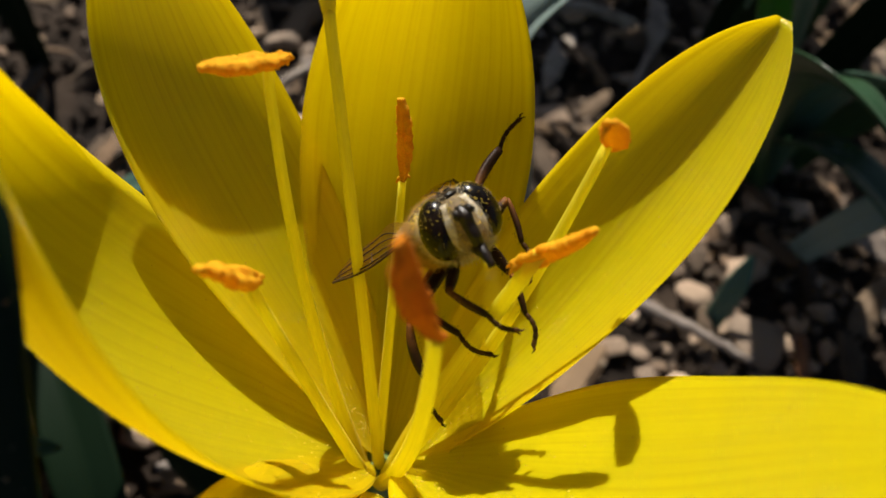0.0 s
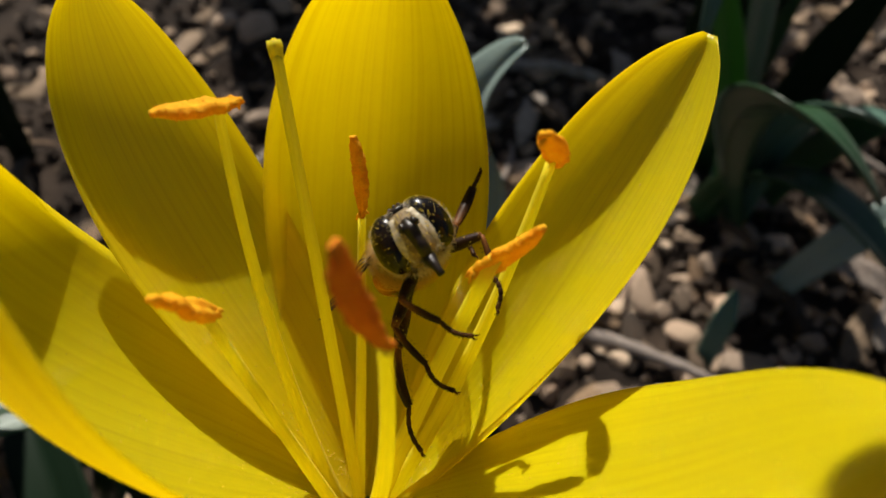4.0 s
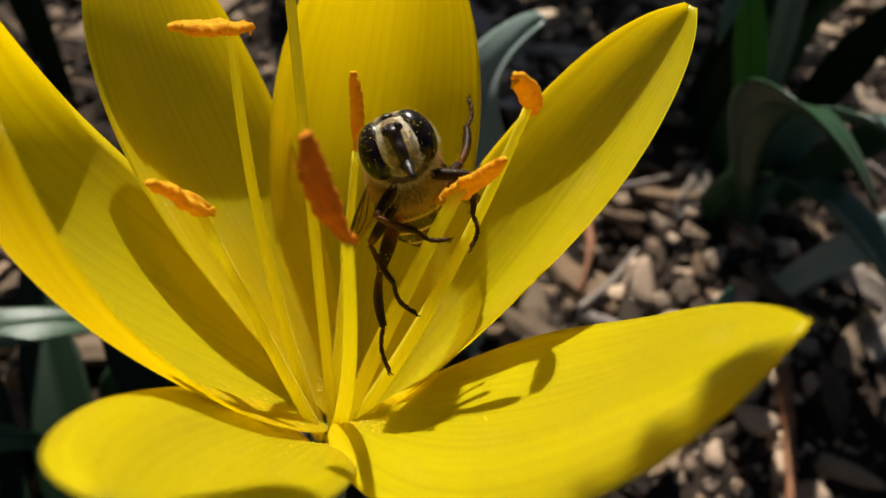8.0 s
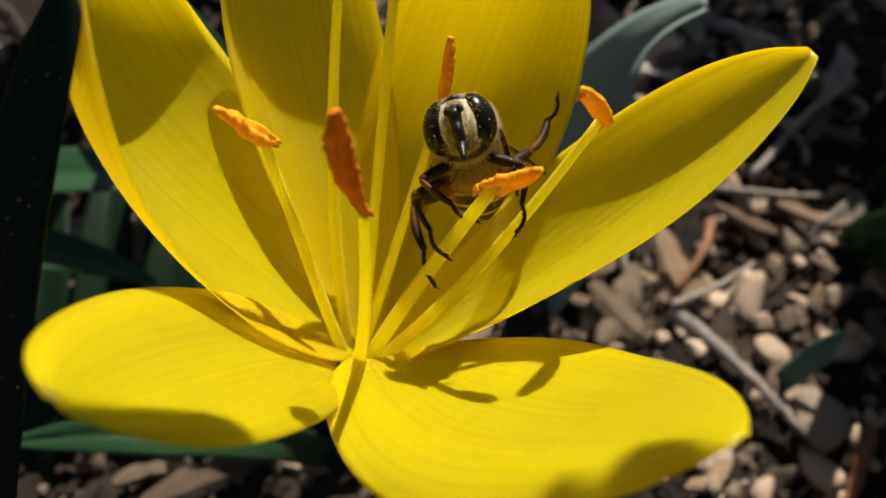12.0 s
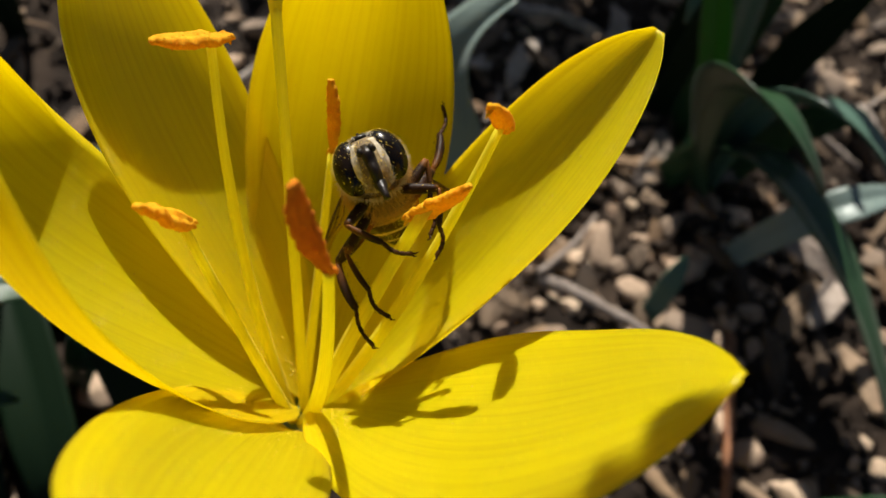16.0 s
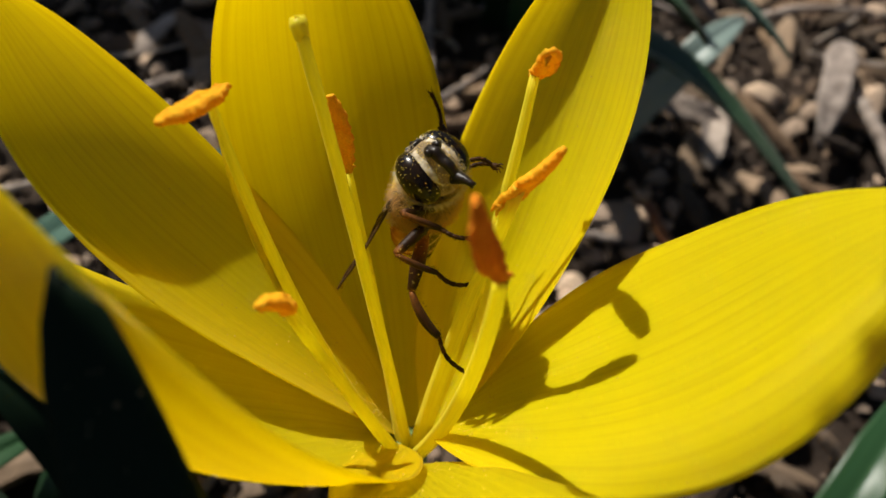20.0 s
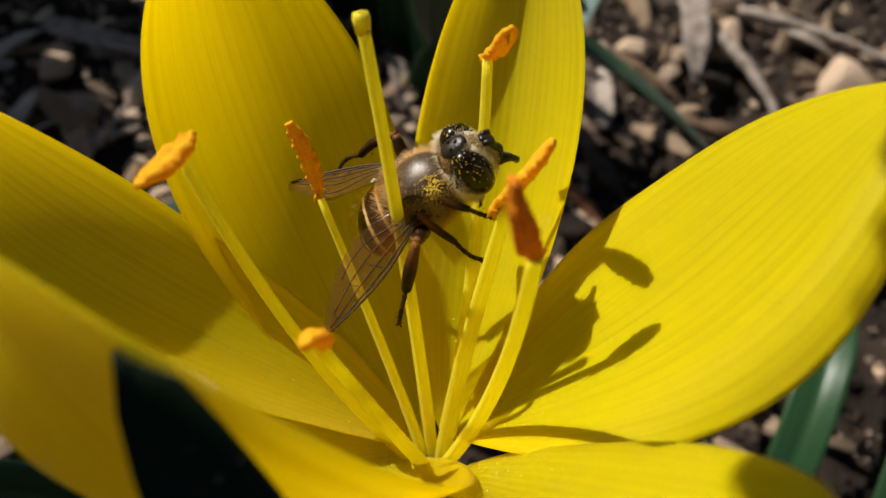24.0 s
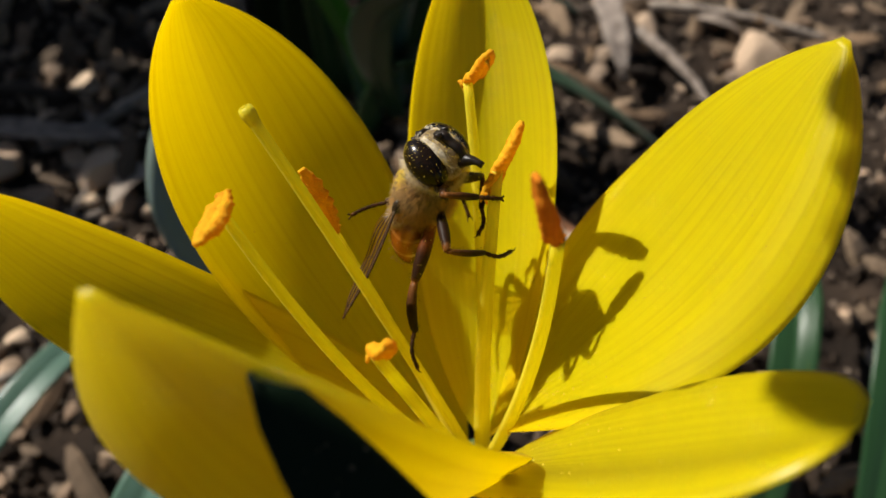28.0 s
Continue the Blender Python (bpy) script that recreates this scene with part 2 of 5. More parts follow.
def sheet(bm, rows, thick, taper=0.75):
    """A closed thin body over rows of (point, normal); UVs run along and across it. thick: half the thickness."""
    uvl = bm.loops.layers.uv.new("UVMap")
    nu, nv = len(rows), len(rows[0])
    sides = []
    for sign in (1, -1):
        grid = []
        for i, row in enumerate(rows):
            line = []
            for j, (p, n) in enumerate(row):
                edge = abs(2 * j / (nv - 1) - 1)
                h = thick * (1 - taper * edge ** 3) * (1 - 0.6 * (i / (nu - 1)) ** 4)
                line.append(bm.verts.new(p + n * (h * sign)))
            grid.append(line)
        sides.append(grid)
    top, low = sides

    def quad(a, b, c, d, coords):
        f = bm.faces.new((a, b, c, d))
        for loop, (iu, jv) in zip(f.loops, coords):
            loop[uvl].uv = (iu / (nu - 1), jv / (nv - 1))

    for i in range(nu - 1):
        for j in range(nv - 1):
            c = ((i, j), (i + 1, j), (i + 1, j + 1), (i, j + 1))
            quad(top[i][j], top[i + 1][j], top[i + 1][j + 1], top[i][j + 1], c)
            quad(low[i][j + 1], low[i + 1][j + 1], low[i + 1][j], low[i][j], c[::-1])
        for j, flip in ((0, False), (nv - 1, True)):
            ring = (top[i][j], low[i][j], low[i + 1][j], top[i + 1][j])
            c = ((i, j), (i, j), (i + 1, j), (i + 1, j))
            quad(*(ring[::-1] if flip else ring), c[::-1] if flip else c)
    for i, flip in ((0, True), (nu - 1, False)):
        for j in range(nv - 1):
            ring = (top[i][j], low[i][j], low[i][j + 1], top[i][j + 1])
            c = ((i, j), (i, j), (i, j + 1), (i, j + 1))
            quad(*(ring[::-1] if flip else ring), c[::-1] if flip else c)


def tube(bm, pts, radii, sides=10, flat=1.0, uv=True, caps=True):
    """A round (or flattened) tapered body along points."""
    uvl = bm.loops.layers.uv.verify() if uv else None
    up = Vector((0.31, 0.17, 0.93)).normalized()
    rings = []
    for i, p in enumerate(pts):
        t = (pts[min(i + 1, len(pts) - 1)] - pts[max(i - 1, 0)]).normalized()
        a = t.cross(up)
        if a.length < 0.05:
            a = t.cross(Vector((1, 0, 0)))
        a.normalize()
        b = a.cross(t).normalized()
        r = radii[i]
        rings.append([bm.verts.new(p + a * (math.cos(k * math.tau / sides) * r) + b * (math.sin(k * math.tau / sides) * r * flat)) for k in range(sides)])
    for i in range(len(rings) - 1):
        for k in range(sides):
            k2 = (k + 1) % sides
            f = bm.faces.new((rings[i][k], rings[i][k2], rings[i + 1][k2], rings[i + 1][k]))
            if uvl:
                n = len(rings) - 1
                for loop, (u, v) in zip(f.loops, ((i, k), (i, k + 1), (i + 1, k + 1), (i + 1, k))):
                    loop[uvl].uv = (u / n, v / sides)
    if caps:
        bm.faces.new(rings[0][::-1])
        bm.faces.new(rings[-1])
    return rings


def blob(bm, centre, size, sub=2, turn=None, rough=0.0, freq=1.0, seed=0.0):
    """A rounded body: an ico sphere stretched to size and roughened."""
    m = Matrix.Translation(centre) @ (turn or Matrix.Identity(4)) @ Matrix.Diagonal((*size, 1))
    made = bmesh.ops.create_icosphere(bm, subdivisions=sub, radius=1.0)["verts"]
    for v in made:
        d = v.co.copy()
        if rough:
            d *= 1 + rough * noise.noise(v.co * freq + Vector((seed, seed * 1.7, -seed)))
        v.co = m @ d
    return made


def bezier(points, n):
    out = []
    for i in range(n):
        t, pts = i / (n - 1), [Vector(p) for p in points]
        while len(pts) > 1:
            pts = [a.lerp(b, t) for a, b in zip(pts, pts[1:])]
        out.append(pts[0])
    return out


# ---- ground: one sheet, finest under the flower ----
def ground_height(x, y):
    p = Vector((x, y, 0))
    return 0.0035 * noise.noise(p * 42) + 0.0022 * noise.noise(p * 130) + 0.0012 * noise.noise(p * 380)


def build_ground():
    n = 230
    cx, cy = 0.03, 0.09

    def warp(u):
        return math.copysign(0.24 * abs(u) + 260 * abs(u) ** 14, u)

    verts = []
    for j in range(n):
        for i in range(n):
            x, y = cx + warp(2 * i / (n - 1) - 1), cy + warp(2 * j / (n - 1) - 1)
            fade = 1 / (1 + (max(abs(x - cx), abs(y - cy)) / 0.8) ** 2)
            verts.append((x, y, ground_height(x, y) * fade))
    faces = [(j * n + i, j * n + i + 1, (j + 1) * n + i + 1, (j + 1) * n + i) for j in range(n - 1) for i in range(n - 1)]
    me = bpy.data.meshes.new("ground")
    me.from_pydata(verts, [], faces)
    me.materials.append(SOIL)
    me.polygons.foreach_set("use_smooth", [True] * len(me.polygons))
    tagged(new("ground", me), "dark crumbly garden soil strewn with gravel and mulch", "ground", kind="structure")


build_ground()


# ---- the flower ----
FLOWER_AT, FLOWER_LEAN = Vector((-0.00396, -0.00768, 0.07689)), -25.0
flower = thing("flower", "open six-petalled yellow crocus-like flower standing over gravel", "flower", m=Matrix.Translation(FLOWER_AT) @ pose(0, 0, 0, FLOWER_LEAN))


def tepal(az, turn, e0, e1, e2, length, r0, r1, width, p, q, c0, c1, shift, recurve, fold_a, fold_b, droop, onset, hinge, seed):
    """One petal: heading az, rising e0 + e1 u + e2 u^2, rolled r0 + r1 u, cupped c0 + c1 u, margins folded down (degrees, mm)."""
    nu, nv = 76, 37
    az, turn, e0, e1, e2, r0, r1, fold_a, fold_b, droop = (radians(a) for a in (az, turn, e0, e1, e2, r0, r1, fold_a, fold_b, droop))
    top = p / (p + q)

    def heading(u):
        el, a = e0 + e1 * u + e2 * u * u - droop * max(0.0, (u - onset) / (1 - onset)) ** 2, az + turn * u
        return el, a, Vector((math.cos(el) * math.cos(a), math.cos(el) * math.sin(a), math.sin(el)))

    pos = Vector(shift) + Vector((math.cos(az), math.sin(az), 0)) * 1.76
    grid = []
    for i in range(nu):
        u = i / (nu - 1)
        el, a, t = heading(u)
        n = Vector((-math.sin(el) * math.cos(a), -math.sin(el) * math.sin(a), math.cos(el)))
        l = t.cross(n)
        rho = r0 + r1 * u
        l, n = l * math.cos(rho) + n * math.sin(rho), n * math.cos(rho) - l * math.sin(rho)
        uw = min(max(u, 0.012), 0.996)
        w = width * (uw ** p * (1 - uw) ** q) / (top ** p * (1 - top) ** q)
        c = c0 + c1 * u
        row = []
        for j in range(nv):
            v = 2 * j / (nv - 1) - 1
            ripple = 0.16 * math.sin(7 * u + 2.1 * seed) * v ** 3 + 0.07 * math.sin(17 * u + seed) * abs(v) ** 5
            keel = -0.10 * math.exp(-(v / 0.13) ** 2) * (1 - u)
            bend = max((fold_b if v > 0 else fold_a) * min(1, 0.25 + 1.2 * u) / (1 - hinge), 1e-6)
            past = bend * max(0.0, abs(v) - hinge)
            across = math.copysign(min(abs(v), hinge) + math.sin(past) / bend, v)
            lift = w * (c * v * v - recurve * v ** 4 - (1 - math.cos(past)) / bend) + ripple * min(1, 3 * u) + keel
            row.append((pos + l * (w * across) + n * lift) * MM)
        grid.append(row)
        if i < nu - 1:
            pos = pos + heading((i + 0.5) / (nu - 1))[2] * (length / (nu - 1))
    rows = []
    for i in range(nu):
        row = []
        for j in range(nv):
            du = grid[min(i + 1, nu - 1)][j] - grid[max(i - 1, 0)][j]
            dv = grid[i][min(j + 1, nv - 1)] - grid[i][max(j - 1, 0)]
            row.append((grid[i][j], dv.cross(du).normalized()))
        rows.append(row)
    bm = bmesh.new()
    sheet(bm, rows, 0.16 * MM)
    ob = part("petal", bm, YELLOW, flower)
    rnd = random.Random(int(seed * 10) + 3)
    bm = bmesh.new()
    for _ in range(230):
        u, v = min(0.75, rnd.expovariate(6.5) + 0.06), rnd.gauss(0, 0.4)
        i, j = int(u * (nu - 1)), int((min(max(v, -0.9), 0.9) + 1) / 2 * (nv - 1))
        p0, n0 = rows[i][j]
        jig = (rows[i + 1][j][0] - p0) * rnd.random() + (rows[i][j + 1][0] - p0) * rnd.random()
        blob(bm, p0 + jig + n0 * 0.17 * MM, (0.042 * MM * rnd.uniform(0.5, 1.6),) * 3, 1)
    tagged(part("pollen_dust", bm, GRAIN, ob, "yellow pollen grains on the petal"), kind="stuff")
    return ob


TEPALS = [
    (216.3, 9.1, 49.4, -73.1, 142.9, 58.0, 0.9, 7.0, 13.95, 0.81, 0.80, 0.29, 0.29, 0.41, 2.05, 0.92, 0.00, 0.00, 0.00, 0.00, 0.60, 0.45),
    (162.7, 7.5, 60.8, -55.8, 79.0, 53.8, 3.2, 18.1, 8.25, 0.77, 0.56, 0.26, -0.15, 1.36, 1.54, 0.77, -0.13, 0.00, 1.34, 0.00, 0.58, 0.43),
    (101.6, -2.2, 44.1, 33.1, 30.2, 57.0, -3.7, 14.9, 10.49, 0.76, 0.54, 0.67, 0.03, 0.29, 0.21, -0.33, 0.03, 0.86, 0.00, 3.17, 0.61, 0.46),
    (25.9, 7.4, 56.7, 0.4, 18.5, 52.0, -0.8, -13.4, 7.65, 0.79, 0.63, 0.80, -0.22, 0.81, -0.10, 1.08, 0.08, 0.00, 0.00, 2.13, 0.66, 0.49),
    (-40.6, 8.6, 47.7, -53.6, 92.2, 47.8, -0.8, -10.6, 12.16, 1.02, 0.82, 0.45, -0.57, 0.87, -0.64, 4.70, 0.00, 0.00, 60.00, 40.00, 0.60, 0.45),
    (-94.2, 20.8, 53.1, -37.9, 25.4, 48.4, 11.8, -2.1, 7.80, 0.76, 0.45, 0.65, -0.17, -0.70, -0.39, 0.32, 0.41, 0.00, 5.46, 1.20, 0.65, 0.44),
]
for k, row in enumerate(TEPALS):
    tepal(*row[:13], row[13:16], *row[16:22], k * 1.7)

# stalk and floral tube, from the petals' throat down to the soil
bm = bmesh.new()
world_down = pose(0, 0, 0, -FLOWER_LEAN) @ Vector((0, 0, -1))
foot = world_down * FLOWER_AT.z
tube(bm, bezier([(0, 0, 1.5 * MM), (0, 0, -14 * MM), foot * 0.6 + Vector((0, 0, -6 * MM)), foot + Vector((0, 0.004, 0))], 24),
     [(2.3 - 0.9 * min(1, i / 6) + 0.35 * (i / 23)) * MM for i in range(24)], 14)
part("stalk", bm, STEM, flower, "pale green flower stalk")


def anther_mesh(a, b, r, seed, across=(0.3, 0.5, 0.8)):
    """A split pollen sac between two points: a flattened, grooved strip with beaded margins and a frayed, hooked end."""
    bm = bmesh.new()
    a, b = Vector(a) * MM, Vector(b) * MM
    axis = b - a
    side = axis.cross(Vector(across)).normalized()
    mid = (a + b) / 2 + side * axis.length * 0.10
    n, sides = 72, 22
    beading = 0.20 if r < 0.8 else 0.08  # the slender sac is the most knobbly
    pts = bezier([a, mid, b], n)
    rnd = random.Random(int(seed * 100) + 5)
    rings = tube(bm, pts, [1e-9] * n, sides, 1.0)
    for i, ring in enumerate(rings):
        u = i / (n - 1)
        body = r * MM * (0.20 + 0.80 * min(1, 0.30 + 3.2 * u, 0.15 + 2.4 * (1 - u)) ** 0.8)
        t = (pts[min(i + 1, n - 1)] - pts[max(i - 1, 0)]).normalized()
        wide = (side - t * side.dot(t)).normalized()
        wide = Matrix.Rotation(0.9 * (u - 0.5) + 0.35 * math.sin(seed + 3 * u), 3, t) @ wide
        deep = t.cross(wide)
        sway = wide * (0.10 * r * MM * noise.noise(Vector((u * 5, seed, 7.0)))) + deep * (0.18 * r * MM * noise.noise(Vector((u * 6, seed, 2.0))))
        for k, v in enumerate(ring):
            g = k * math.tau / sides
            edge = abs(math.cos(g)) ** 4
            margin = math.copysign(4.0, math.cos(g))
            bead = math.sin(u * 44 + seed * 3 + margin + 2.5 * noise.noise(Vector((u * 7, seed, margin))))
            scallop = 1 + edge * (beading * bead + 0.12 * noise.noise(Vector((u * 22, seed, margin))))
            groove = 1 - 0.5 * math.exp(-((math.cos(g)) / 0.26) ** 2)
            grain = 1 + 0.13 * noise.noise(Vector((u * 24, g * 2.2, seed))) + 0.09 * noise.noise(Vector((u * 70, g * 7, seed)))
            v.co = pts[i] + sway + (wide * (0.95 * math.cos(g) * scallop) + deep * (0.60 * math.sin(g) * groove)) * body * grain
    bm.normal_update()
    for end, way in ((b, axis.normalized()), (b, axis.normalized()), (b, axis.normalized()), (a, -axis.normalized())):
        d = (way * 0.5 + Vector((rnd.gauss(0, 0.7), rnd.gauss(0, 0.7), rnd.gauss(0, 0.7)))).normalized()
        q = end - way * 0.5 * MM
        tube(bm, [q, q + d * 0.5 * MM, q + d * 0.8 * MM + Vector((0, 0, -0.25 * MM))], [0.30 * r * MM, 0.22 * r * MM, 0.07 * r * MM], 7)
    for _ in range(220):
        i, k = rnd.randrange(2, n - 2), rnd.randrange(sides)
        blob(bm, rings[i][k].co.copy(), (0.045 * MM * rnd.uniform(0.5, 1.7),) * 3, 1)
    return bm


def stamen(foot_at, top, a, b, bend, r, dark=False, seed=1.0, r_anther=0.95, across=(0.3, 0.5, 0.8)):
    """A filament from the throat to its anther; local millimetres."""
    bm = bmesh.new()
    f, t = Vector(foot_at), Vector(top)
    mid = f.lerp(t, 0.45) + Vector(bend)
    pts = [p * MM for p in bezier([f, mid, t], 26)]
    tube(bm, pts, [(r * (1.1 - 0.45 * (i / 25) ** 1.5)) * MM for i in range(26)], 12, 0.7)
    fil = part("stamen", bm, FILAMENT, flower, "yellow stamen with an orange pollen head")
    part("anther", anther_mesh(a, b, r_anther, seed, across), POLLEN_SHADED if dark else POLLEN, fil, "rough burnt-orange pollen sac, shade in its colour" if dark else "rough orange pollen sac")
    return fil


STAMENS = [
    ((-1.0, 0.0, 0.2), (-12.2, 0.3, 40.3), (-15.1, -3.8, 40.5), (-11.0, 1.8, 40.3), (-3.2, 0.1, 0.0), 0.8, False, 1.0),
    ((-0.4, 0.9, 0.2), (-2.7, 6.6, 29.7), (-3.6, 6.2, 37.1), (-2.7, 6.6, 29.7), (0.3, -0.7, -0.0), 0.7, False, 2.0, 0.76),
    ((1.0, 0.2, 0.2), (12.1, 2.4, 38.9), (11.1, -3.0, 42.6), (12.4, 3.8, 38.0), (2.4, 0.5, 0.0), 0.66, False, 3.0),
    ((0.8, -0.5, 0.2), (8.6, -5.5, 33.6), (11.3, -6.5, 36.8), (7.0, -4.8, 31.6), (-0.9, 0.5, -0.0), 0.8, False, 4.0),
    ((0.2, -1.0, 0.2), (4.0, -16.4, 34.1), (1.7, -18.7, 41.3), (4.2, -16.3, 33.8), (2.6, -1.6, 0.0), 0.74, True, 5.0, 0.92, (0.28, -0.85, 0.46)),
    ((-0.6, -0.8, 0.2), (-9.0, -10.8, 30.3), (-9.9, -15.1, 33.8), (-8.7, -9.3, 29.2), (-0.2, -0.2, 0.0), 0.8, False, 6.0),
]
stamens = [stamen(*row) for row in STAMENS]

STYLE_TOP = (-6.6, -1.8, 44.5)
bm = bmesh.new()
pts = [p * MM for p in bezier([(0.2, 0.4, 0), Vector(STYLE_TOP) * 0.5 + Vector((0.5, -0.6, 0.5)), STYLE_TOP], 30)]
tube(bm, pts, [0.62 * MM * (1.1 - 0.25 * i / 29) for i in range(30)], 12, 0.85)
style = part("style", bm, FILAMENT, flower, "slender pale yellow style")
bm = bmesh.new()
tip_at = Vector(STYLE_TOP) * MM
tube(bm, [tip_at - Vector(STYLE_TOP).normalized() * 1.0 * MM, tip_at, tip_at + Vector(STYLE_TOP).normalized() * 0.45 * MM], [0.50 * MM, 0.64 * MM, 0.55 * MM], 14)
for k in range(26):
    d = Vector((random.gauss(0, 1), random.gauss(0, 1), abs(random.gauss(0, 1)))).normalized()
    blob(bm, tip_at + d * 0.52 * MM, (0.11 * MM,) * 3, 1)
part("stigma", bm, FILAMENT, style, "pale fringed stigma")


# ---- strap leaves ----
def strap_leaf(points, width, twist=(0.0, 0.0), material=LEAF, label="dark green glossy strap-shaped leaf", face=(0, 0, 1), tip=0.35, channel=0.18, deep=0.05, group="strap leaves", dust=0):
    """A long channelled leaf along control points (mm), of that full width; face: where its upper side looks."""
    nu, nv = 44, 11
    mids = bezier(points, nu)
    rows = []
    for i, p in enumerate(mids):
        u = i / (nu - 1)
        t = (mids[min(i + 1, nu - 1)] - mids[max(i - 1, 0)]).normalized()
        n = Vector(face) - t * t.dot(Vector(face))
        n.normalize()
        n = Matrix.Rotation(radians(twist[0] + (twist[1] - twist[0]) * u), 3, t) @ n
        l = t.cross(n)
        w = width / 2 * (0.7 + 0.3 * min(1, 3 * u)) * min(1, ((1 - min(u, 0.998)) / tip) ** 0.55)
        row = []
        for j in range(nv):
            v = 2 * j / (nv - 1) - 1
            lift = channel * w * v * v - deep * width * math.exp(-(v / 0.2) ** 2) + 0.03 * width * math.sin(9 * u + v)
            row.append(((p + l * (w * v) + n * lift) * MM, (n - l * (2 * channel * v)).normalized()))
        rows.append(row)
    bm = bmesh.new()
    sheet(bm, rows, 0.45 * MM, 0.6)
    ob = thing("strap_leaf", label, "leaf", group)
    part("blade", bm, material, ob)
    bm = bmesh.new()
    ridge = [row[nv // 2] for row in rows[:-3]]
    tube(bm, [p - n * 0.42 * MM for p, n in ridge], [(0.55 - 0.4 * i / len(ridge)) * MM for i in range(len(ridge))], 8)
    part("midrib", bm, material, ob, "raised midrib under the leaf")
    if dust:
        rnd = random.Random(8)
        bm = bmesh.new()
        for _ in range(dust):
            i, j = rnd.randrange(nu // 3, nu - 3), rnd.randrange(1, nv - 1)
            p, n = rows[i][j]
            p = p + (rows[i + 1][j][0] - p) * rnd.random() + (rows[i][j + 1][0] - p) * rnd.random()
            s = rnd.expovariate(1 / 0.03) * MM + 0.015 * MM
            blob(bm, p + n * 0.42 * MM, (s * rnd.uniform(0.7, 2.2), s, s * 0.5), 1, pose(0, 0, 0, 0, 0, rnd.uniform(0, 180)))
        tagged(part("dust_specks", bm, CHIP, ob, "pale specks of dust"), kind="stuff")
    return ob


strap_leaf([(-2, -118, -4), (-9.3, -87.2, 27.7), (-18.1, -34.9, 105.1), (-21.5, -8.2, 122.7)], 12.6, material=LEAF_SHADED, face=(-0.05, -0.63, 0.5), tip=0.38, channel=0.06, deep=0.008, dust=240, label="dark green upright leaf with a blunt tip beside the flower, shade in its colour")
strap_leaf([(0, 50, -2), (0, 50, 36), (-12, 72, 56), (4.6, 65, 79.5)], 20, material=LEAF_SHEEN, face=(-0.15, -0.15, 0.95), label="blue-green leaf behind the flower, a pale sheen in its colour")
strap_leaf([(60, 112, -2), (54, 124, 80), (34, 104, 112), (36, 90, 64)], 8, material=LEAF_GREY, face=(0.2, -0.6, 0.7), label="green leaf with a pale curled tip")
strap_leaf([(66, 104, -2), (36, 92, 62), (44, 66, 84), (64, 59, 62)], 10.5, face=(0.3, 0.2, 0.9), label="dark green arching leaf with a pointed tip")
strap_leaf([(55, 104, -2), (58, 104, 50), (84, 70, 42), (116, 38, 2)], 13, face=(0.1, 0.3, 0.9), label="glossy dark green leaf arching to the ground")
strap_leaf([(66, 106, -2), (54, 100, 64), (70, 82, 68), (94, 68, 46)], 9, material=LEAF_GREY, face=(0.2, 0.2, 0.9))
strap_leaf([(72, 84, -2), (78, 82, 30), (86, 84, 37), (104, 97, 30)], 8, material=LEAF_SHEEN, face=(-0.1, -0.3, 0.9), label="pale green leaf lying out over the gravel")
strap_leaf([(56, 126, -2), (58, 128, 40), (54, 128, 80), (48, 128, 108)], 9, face=(-0.3, -0.9, 0.2))
strap_leaf([(62, 106, -2), (56, 106, 30), (46, 105, 54), (34, 103, 82)], 7, material=LEAF_BACKLIT, face=(0.3, -0.9, 0.1), label="upright bright green leaf with the sun behind it")
strap_leaf([(58, 122, -2), (58, 126, 40), (58, 127, 80), (60, 124, 118)], 9, face=(-0.2, -0.95, 0.1), label="upright dark green leaf in a clump")
strap_leaf([(66, 117, -2), (66, 116, 30), (68, 112, 58), (70, 106, 74)], 9, material=LEAF_SHADED, face=(-0.3, -0.8, 0.4), label="upright dark green leaf in a clump")
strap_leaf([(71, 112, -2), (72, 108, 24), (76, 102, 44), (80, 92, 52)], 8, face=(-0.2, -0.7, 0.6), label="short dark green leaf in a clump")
# darkened leaves standing for the clump's deep shade, over lit gravel behind
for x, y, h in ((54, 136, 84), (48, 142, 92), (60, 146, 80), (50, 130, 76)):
    strap_leaf([(x, y, -2), (x + 1, y + 1, h * 0.4), (x + 4, y - 2, h * 0.8), (x + 10, y - 14, h)], 10, material=LEAF_SHADED, face=(-0.3, -0.85, 0.3), label="dark green leaf standing in a clump, shade in its colour")
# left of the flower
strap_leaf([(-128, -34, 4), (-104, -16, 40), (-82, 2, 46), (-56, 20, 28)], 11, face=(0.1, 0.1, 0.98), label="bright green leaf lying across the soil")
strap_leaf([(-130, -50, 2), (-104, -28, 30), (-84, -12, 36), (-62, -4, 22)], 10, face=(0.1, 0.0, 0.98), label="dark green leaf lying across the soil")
# dark leaves added to cover lit gravel, in place of shade
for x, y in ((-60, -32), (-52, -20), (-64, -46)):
    strap_leaf([(x, y, -2), (x - 6, y + 12, 13), (x - 20, y + 30, 19), (x - 44, y + 54, 13)], 12, material=LEAF_SHADED, face=(0.1, -0.2, 0.95), label="dark green leaf added low to stand in for shade")
strap_leaf([(-34, -4, -2), (-38, 2, 24), (-46, 10, 42), (-58, 22, 50)], 13, material=LEAF_SHADED, face=(0.3, -0.7, 0.6), label="broad dark leaf in the shade of the flower")
